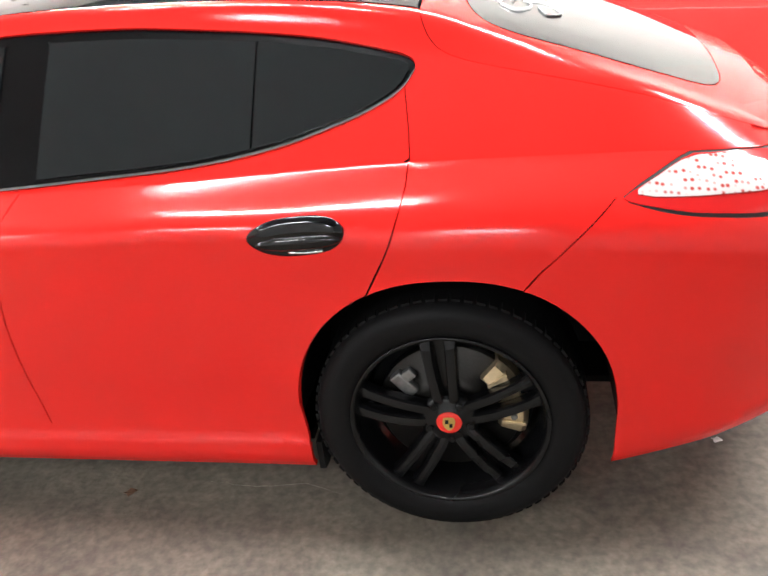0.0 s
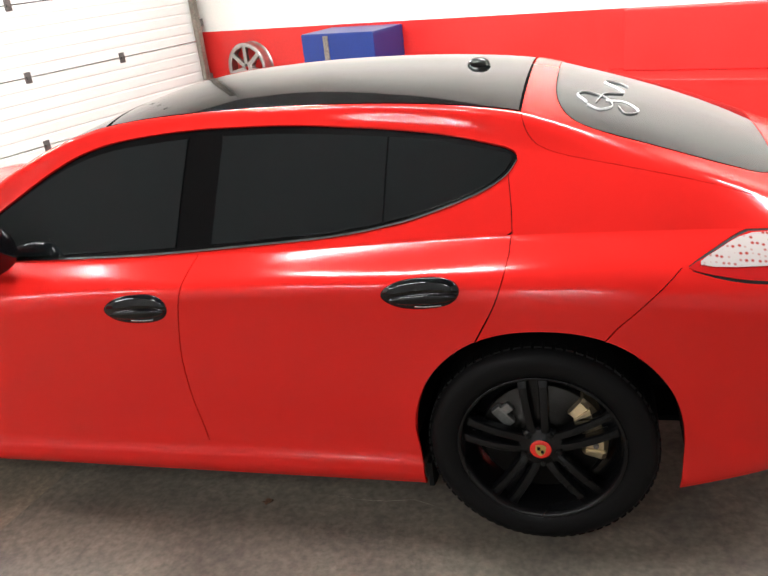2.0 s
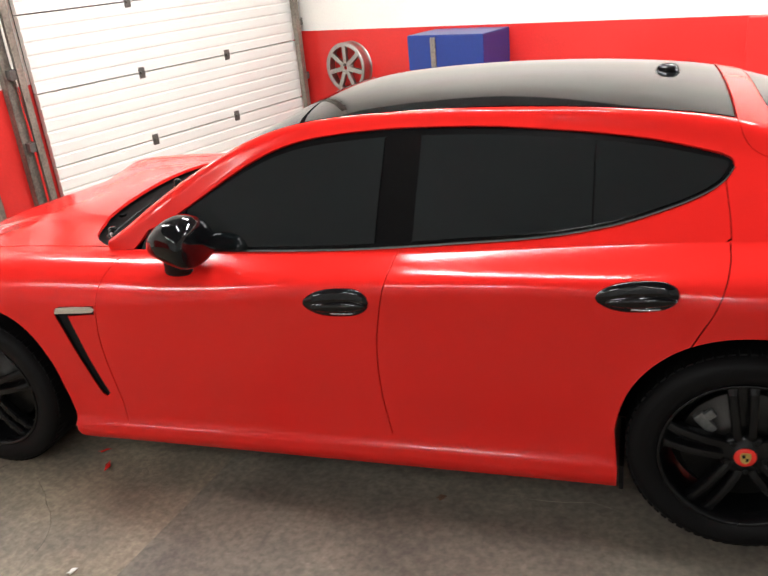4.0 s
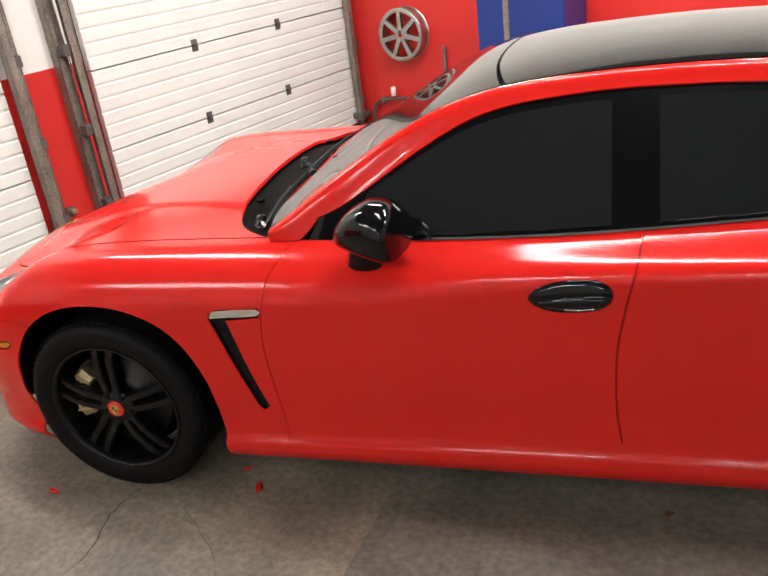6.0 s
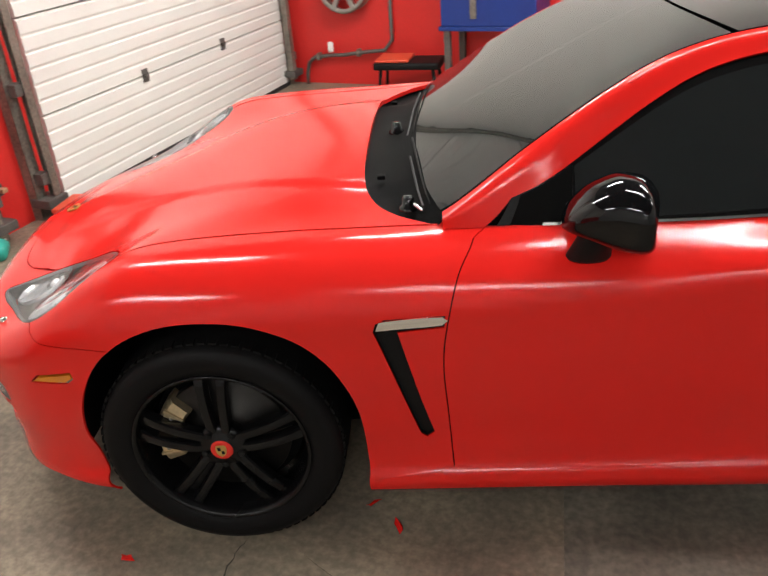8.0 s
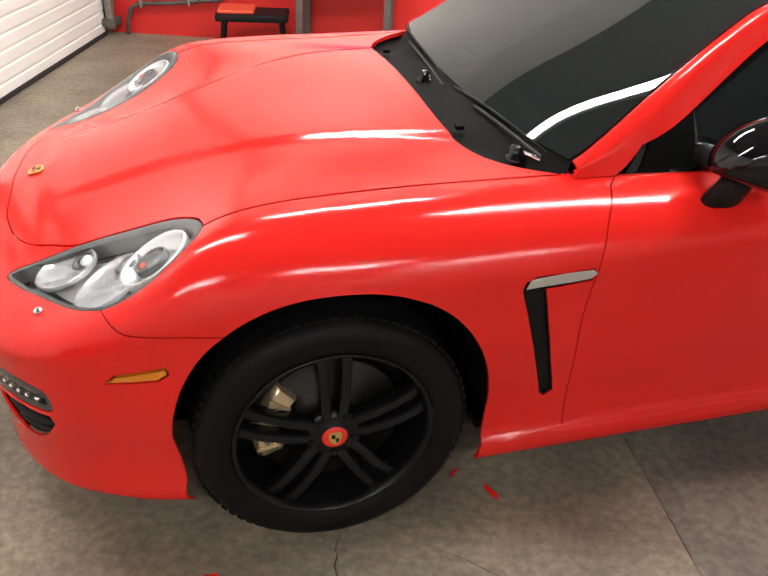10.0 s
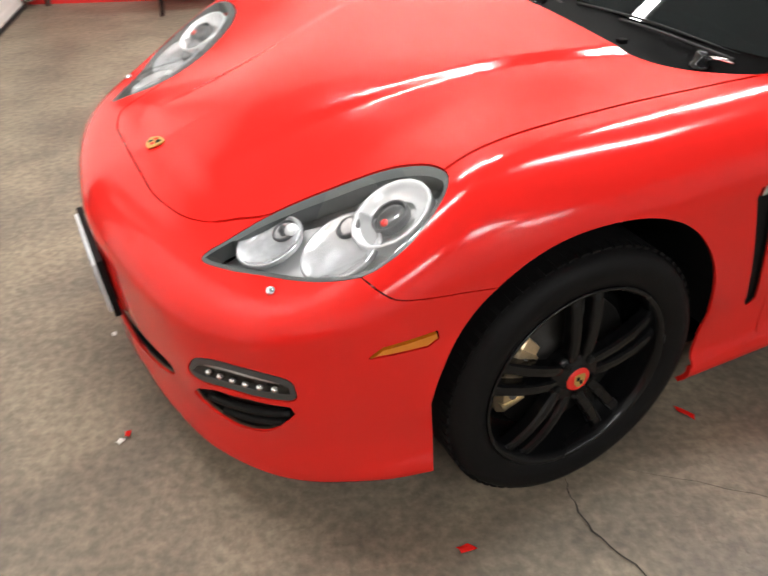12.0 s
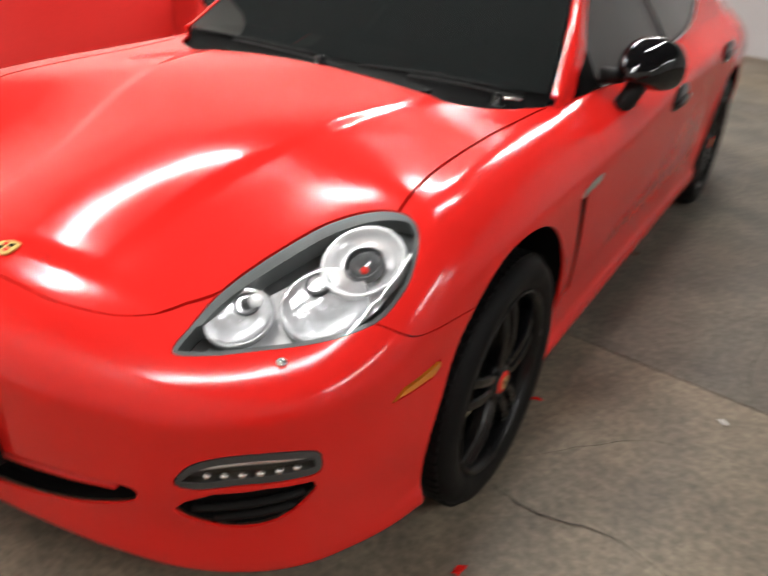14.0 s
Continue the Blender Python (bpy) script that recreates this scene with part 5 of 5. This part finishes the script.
# a greyer slab, whose edge crosses the floor under the front door
slab = bmesh.new()
top = [slab.verts.new((x, y, .004)) for x, y in ((-.083, 2.0), (-.95, -4.5), (4.5, -4.5), (4.5, 1.0))]
low = [slab.verts.new((v.co.x, v.co.y, -.02)) for v in top]
slab.faces.new(top)
for k in range(4):
    slab.faces.new((top[k], low[k], low[(k + 1) % 4], top[(k + 1) % 4]))
structure("floor_slab", slab, CONCRETE_GREY, "greyer worn concrete slab of the garage floor", "floor", False, Matrix())
structure("ceiling", boxes((-.3, X1 + .2, Y0 - .2, Y1 + .2, TOP, TOP + .15)), CEILING_MAT, "dark ceiling above the lamps", "ceiling")
DADO = 1.22
wall_rows = ((-.25, -.06, Y0, D1[0]), (-.25, -.06, D1[1], D2[0]), (-.25, -.06, D2[1], Y1))
structure("wall_west", boxes(*[(a, b, c, d, DADO, TOP) for a, b, c, d in wall_rows], (-.25, -.06, D1[0], D1[1], DH, TOP), (-.25, -.06, D2[0], D2[1], DH, TOP)), WALL_CREAM, "cream wall above the garage doors", "wall")
structure("wall_west_dado", boxes(*[(a, b + .003, c, d, 0, DADO) for a, b, c, d in wall_rows]), WALL_RED, "red painted lower wall between the doors", "wall")
structure("wall_north", boxes((-.06, X1, Y1, Y1 + .2, 0, DADO)), WALL_RED, "red painted block wall", "wall")
structure("wall_north_top", boxes((-.06, X1, Y1 + .003, Y1 + .2, DADO, TOP)), WALL_CREAM, "cream upper wall", "wall")
structure("wall_south", boxes((-.06, X1, Y0 - .2, Y0, 0, TOP)), WALL_GREY, "plain grey wall", "wall")
structure("wall_east", boxes((X1, X1 + .2, Y0, Y1, 0, TOP)), WALL_GREY, "plain grey wall", "wall")
# raised red plinth along the block wall
structure("wall_plinth", boxes((4.15, X1, Y1 - .42, Y1, 0, .79), bevel=.01), WALL_RED, "red painted ledge along the wall", "ledge")
structure("wall_pier", boxes((4.30, X1, Y1 - .10, Y1, .79, DADO), bevel=.01), WALL_RED, "red painted pier on the wall", "pier")


def sectional_door(name, y0, y1, bolt_offset):
    """A white sectional door: ribbed sections, hinges at their joints, bottom seal."""
    door = thing(name, "closed white ribbed sectional garage door", "garage door", ROOM, kind="structure")
    h = .565
    for i in range(6):
        bm = bmesh.new()
        z0 = .016 + i * h
        prof = [(-.02, z0 + .003)]
        ribs = 6
        for k in range(ribs):
            a = z0 + h * k / ribs
            b = h / ribs
            prof += [(0.0, a + .006), (0.0, a + b * .80), (-.006, a + b * .86), (-.006, a + b * .94)]
        prof += [(-.006, z0 + h - .008), (-.02, z0 + h - .003)]
        prof += [(-.05, z0 + h - .003), (-.05, z0 + .003)]
        rings = [[bm.verts.new((x, yy, z)) for x, z in prof] for yy in (y0, y1)]
        n = len(prof)
        for k in range(n):
            bm.faces.new((rings[0][k], rings[0][(k + 1) % n], rings[1][(k + 1) % n], rings[1][k]))
        bm.faces.new(rings[0][::-1])
        bm.faces.new(rings[1])
        bmesh.ops.recalc_face_normals(bm, faces=bm.faces)
        part("panel", bm, DOOR_WHITE, door)
        if i:
            for k in range(3):
                yy = y0 + bolt_offset + k * .982
                hg = boxes((.0, .006, yy - .03, yy + .03, z0 - .045, z0 + .045), (.004, .022, yy - .02, yy + .02, z0 - .012, z0 + .012), bevel=.002)
                part("hinge", hg, DIRTY_STEEL, door)
    part("bottom_seal", boxes((-.045, .012, y0, y1, .002, .034), bevel=.004), SEAL, door, "black rubber bottom seal")
    return door


sectional_door("door_1", *D1, .5)
sectional_door("door_2", *D2, .971)


def track(name, y, flip, lean_brace):
    """A galvanised vertical track: angle iron, rolled channel, brackets with rollers."""
    tr = thing(name, "grimy galvanised garage door track", "door track", ROOM)
    s = flip
    part("angle", boxes((-.06, .012, min(y, y + s * .008), max(y, y + s * .008), 0, DH), (.006, .012, min(y, y + s * .075), max(y, y + s * .075), 0, DH)), GALV, tr)
    part("channel", boxes(*[(a, b, min(y + s * c, y + s * d), max(y + s * c, y + s * d), .06, DH) for a, b, c, d in ((.03, .034, .085, .125), (.03, .085, .121, .125), (.081, .085, .07, .125))]), GALV, tr)
    for i in range(6):
        z = .26 + i * .53
        part("bracket", boxes((.0, .075, min(y + s * .02, y + s * .09), max(y + s * .02, y + s * .09), z - .035, z + .035), bevel=.004), DIRTY_STEEL, tr)
        bm = lathe([(.0, 0), (.024, 0), (.026, .004), (.026, .012), (.0, .014)], 16)
        bmesh.ops.transform(bm, matrix=Matrix.Translation((.058, y + s * .10, z + .03)), verts=bm.verts)
        part("roller", bm, STEEL, tr)
    if lean_brace:
        part("lift_cable", tube([(.03, y + s * .14, .08), (.05, y + s * .05, 1.4), (.05, y + s * .03, 3.0)], .004, 6), DIRTY_STEEL, tr)
    part("foot_bracket", boxes((-.04, .11, min(y - s * .01, y + s * .15), max(y - s * .01, y + s * .15), .085, .14), bevel=.006), DIRTY_STEEL, tr)
    return tr


track("door_track", .32, 1, True)
track("door_track", .05, -1, True)
track("door_track", 3.547, -1, False)
track("door_track", -3.28, 1, False)

latch = thing("wall_latch", "small brass latch fitting on the red post", "latch", ROOM @ Matrix.Translation((-.055, .125, .27)))
part("latch_plate", boxes((0, .012, -.03, .03, -.035, .035), bevel=.003), DIRTY_STEEL, latch)
part("latch_knob", boxes((.01, .05, -.012, .03, -.014, .016), bevel=.005), BRASS, latch)

# things along the block wall
spare = thing("alloy_wheel", "bare silver alloy wheel standing by the red wall", "wheel", ROOM @ Matrix.Translation((.63, Y1 - .13, .875)))
part("rim_ring", lathe([(.20, 0), (.235, -.01), (.24, .0), (.235, .05), (.225, .11), (.24, .12)], 56), STEEL, spare, "", True)
for k in range(7):
    bm = boxes((-.022, .022, -.006, .03, .04, .215), bevel=.006)
    bmesh.ops.transform(bm, matrix=Matrix.Rotation(k * 2 * math.pi / 7, 4, "Y"), verts=bm.verts)
    part("spoke", bm, STEEL, spare)
part("hub", lathe([(.02, -.004), (.05, -.004), (.07, .006), (.07, .05)], 24), STEEL, spare, "", True)
part("wall_peg", tube([(0, -.02, .03), (0, .128, .03)], .012, 8), DIRTY_STEEL, spare)

cab = thing("tool_cabinet", "blue painted steel cabinet with a pale upright strip", "cabinet", ROOM @ Matrix.Translation((2.0, Y1 - .25, 0)))
part("body", boxes((-.375, .375, -.22, .245, .60, 1.20), bevel=.01), BLUE, cab)
part("strip", boxes((-.135, -.085, -.232, -.218, .66, 1.18), bevel=.004), GALV, cab, "pale upright strip")
part("shelf_edge", boxes((-.39, .39, -.235, .245, .57, .60), bevel=.004), BLUE, cab)
for xx in (-.335, .335):
    for yy in (-.18, .2):
        part("leg", boxes((xx - .025, xx + .025, yy - .025, yy + .025, 0, .575), bevel=.004), DIRTY_STEEL, cab)
stool = thing("work_stool", "low black work stool with a red pad", "stool", ROOM @ Matrix.Translation((1.27, 3.30, 0)) @ pose(0, 0, 0, 0, 0, 8))
part("seat", boxes((-.28, .28, -.15, .15, .24, .30), bevel=.02), BLACK_TRIM, stool)
part("pad", boxes((-.26, .02, -.13, .13, .30, .325), bevel=.01), ORANGE, stool, "red pad")
for xx in (-.22, .22):
    for yy in (-.11, .11):
        part("leg", tube([(xx, yy, .25), (xx * 1.12, yy * 1.25, 0.0)], .014, 8), BLACK_TRIM, stool)
kit = thing("tool_box", "small orange and black tool box by the door post", "tool box", ROOM @ Matrix.Translation((.24, .38, 0)) @ pose(0, 0, 0, 0, 0, 12))
part("body", boxes((-.09, .09, -.13, .13, 0, .10), bevel=.008), BLACK_TRIM, kit)
part("lid", boxes((-.085, .085, -.125, .125, .10, .125), bevel=.008), ORANGE, kit, "orange-red lid")
gas = thing("wall_pipe", "dark bent steel pipe with a white valve on the red wall", "pipe", ROOM @ Matrix.Translation((0, Y1 - .05, 0)))
part("pipe_run", tube([(.16, 0, 0), (.17, 0, .10), (.20, 0, .20), (.26, 0, .245), (.40, 0, .262), (.56, 0, .27), (.78, 0, .30), (.95, 0, .315), (1.02, .02, .40), (1.02, .03, .75)], .017, 10), DIRTY_STEEL, gas, "", True)
valve = part("valve", lathe([(.0, -.03), (.024, -.028), (.026, 0), (.026, .05), (.018, .06), (.0, .062)], 14), WHITE_PLASTIC, gas, "white valve body", True)
valve.matrix_local = Matrix.Translation((.44, -.02, .325)) @ pose(0, 0, 0, 90, 0, 0)
for px, pz in ((.30, .25), (.70, .29)):
    part("pipe_clip", boxes((px - .012, px + .012, -.022, .05, pz - .03, pz + .03), bevel=.003), GALV, gas)
cup = thing("plastic_bottle", "teal plastic bottle lying on the floor", "bottle", ROOM @ Matrix.Translation((.20, -.20, .045)) @ pose(0, 0, 0, 0, 0, 40))
part("body", lathe([(.0, 0), (.040, .002), (.044, .02), (.044, .13), (.030, .16), (.014, .175), (.014, .19)], 24), TEAL, cup, "", True)
part("cap", lathe([(.017, .186), (.017, .21), (.0, .212)], 16), WHITE_PLASTIC, cup, "white cap", True)


# scraps on the floor
def scrap(name, label, mat, x, y, sx, sy, turn):
    ob = thing(name, label, "litter", Matrix.Translation((x, y, .002 if x < -.55 else .006)) @ pose(0, 0, 0, 0, 0, turn), "floor scraps")
    bm = bmesh.new()
    rim = [bm.verts.new((sx * math.cos(a) * r, sy * math.sin(a) * r, .004 + .006 * math.sin(3 * a) ** 2)) for a, r in zip(np.linspace(0, 2 * math.pi, 9, endpoint=False), (1, .7, 1.1, .8, .95, .65, 1.05, .75, .9))]
    f = bm.faces.new(rim)
    ex = bmesh.ops.extrude_face_region(bm, geom=[f])["geom"]
    bmesh.ops.translate(bm, vec=(0, 0, .0015), verts=[v for v in ex if isinstance(v, bmesh.types.BMVert)])
    bmesh.ops.recalc_face_normals(bm, faces=bm.faces)
    part("sheet", bm, mat, ob)


for row in (("film_scrap", "small scrap of red film on the floor", RED, -.967, -.90, .012, .035, 20), ("film_scrap", "small scrap of red film on the floor", RED, -2.43, -.27, .016, .010, 50),
            ("paper_scrap", "small white paper scrap on the floor", PAPER, -2.455, -.29, .014, .010, 10), ("paper_scrap", "small white paper scrap on the floor", PAPER, -2.377, .213, .014, .009, 70),
            ("dry_leaf", "dry brown leaf on the floor", LEAF, .465, -.867, .022, .015, 35), ("paper_scrap", "small white paper scrap on the floor", PAPER, 2.228, -.551, .018, .012, 0),
            ("paper_scrap", "small white paper scrap on the floor", PAPER, -.714, -1.47, .022, .010, 60), ("film_scrap", "small scrap of red film on the floor", RED, -1.05, -.80, .03, .006, 35),
            ("film_scrap", "thin shred of red film on the floor", RED, -1.78, -1.02, .028, .012, -20)):
    scrap(*row)


def crack(points, width, z=.0035):
    """A thin uneven groove in the concrete."""
    bm = bmesh.new()
    c = spline(points, 6)
    rows = []
    for i, q in enumerate(c):
        d = c[min(i + 1, len(c) - 1)] - c[max(i - 1, 0)]
        d = np.array((-d[1], d[0])) / (np.hypot(*d) + 1e-9)
        w = width * random.uniform(.4, 1.0) * math.sin(math.pi * min(max(i / (len(c) - 1), .08), .92))
        j = d * random.uniform(-.004, .004)
        rows.append([bm.verts.new((q[0] + j[0] + d[0] * k * w, q[1] + j[1] + d[1] * k * w, z)) for k in (-.5, .5)])
    for a, b in zip(rows, rows[1:]):
        bm.faces.new((a[0], a[1], b[1], b[0]))
    bmesh.ops.recalc_face_normals(bm, faces=bm.faces)
    return bm


random.seed(4)
for pts, w in (([(-1.42, -.93), (-1.452, -1.0), (-1.47, -1.11), (-1.44, -1.30), (-1.50, -1.5)], .007), ([(-1.26, -.99), (-1.10, -1.13), (-.95, -1.30), (-.90, -1.6)], .003),
               ([(.70, -.80), (.85, -.815), (1.0, -.80), (1.12, -.84)], .003), ([(-.8, -1.62), (-.35, -1.5), (.2, -1.55)], .003)):
    pale = pts[0][0] > 0
    structure("floor_crack", crack(pts, w, .0075 if pts[-1][0] > 0 else .0035), SCRATCH if pale else CRACK, "pale scratch in the concrete floor" if pale else "thin dark crack in the concrete floor", "scratch" if pale else "crack", False, Matrix())

# ceiling battens: bright ones over the door side, dimmer ones over the rest
def batten(glow_mat, label):
    lamp = thing("ceiling_lamp", label, "ceiling lamp", group="ceiling lamps")
    part("case", boxes((-.77, .77, -.075, .075, .035, .09), bevel=.008), LAMP_CASE, lamp)
    secs = []
    for xx in (-.75, -.745, .745, .75):
        g = .9 if abs(xx) > .748 else 1
        secs.append([(xx, .06 * g * math.cos(a), .036 - .045 * g * max(math.sin(a), 0)) for a in np.linspace(0, math.pi, 9)])
    bm = bmesh.new()
    rings = [[bm.verts.new(q) for q in r] for r in secs]
    for q, r in zip(rings, rings[1:]):
        for k in range(8):
            bm.faces.new((q[k], q[k + 1], r[k + 1], r[k]))
    bm.faces.new(rings[0])
    bm.faces.new(rings[-1])
    bmesh.ops.recalc_face_normals(bm, faces=bm.faces)
    part("diffuser", bm, glow_mat, lamp, "glowing white diffuser", True)
    for xx in (-.6, .6):
        part("hanger", tube([(xx, 0, .085), (xx, 0, .602)], .006, 6), GALV, lamp)
    return lamp


# dimmer pair at 1.6 and 4.5 is unseen fill for the flank
for mat, label, places in ((LAMP_GLOW, "long bright white fluorescent ceiling batten", [(2.15, 1.4), (4.9, 1.4), (7.6, 1.4)]),
                           (LAMP_GLOW_DIM, "long dimmer fluorescent ceiling batten, placed out of view", [(1.1, -1.0), (4.15, -.65), (1.6, -5.0), (4.5, -5.0), (7.6, -6.5)])):
    first = batten(mat, label)
    first.matrix_world = ROOM @ Matrix.Translation((*places[0], 3.30))
    for p in places[1:]:
        copy_thing(first, ROOM @ Matrix.Translation((*p, 3.30)))
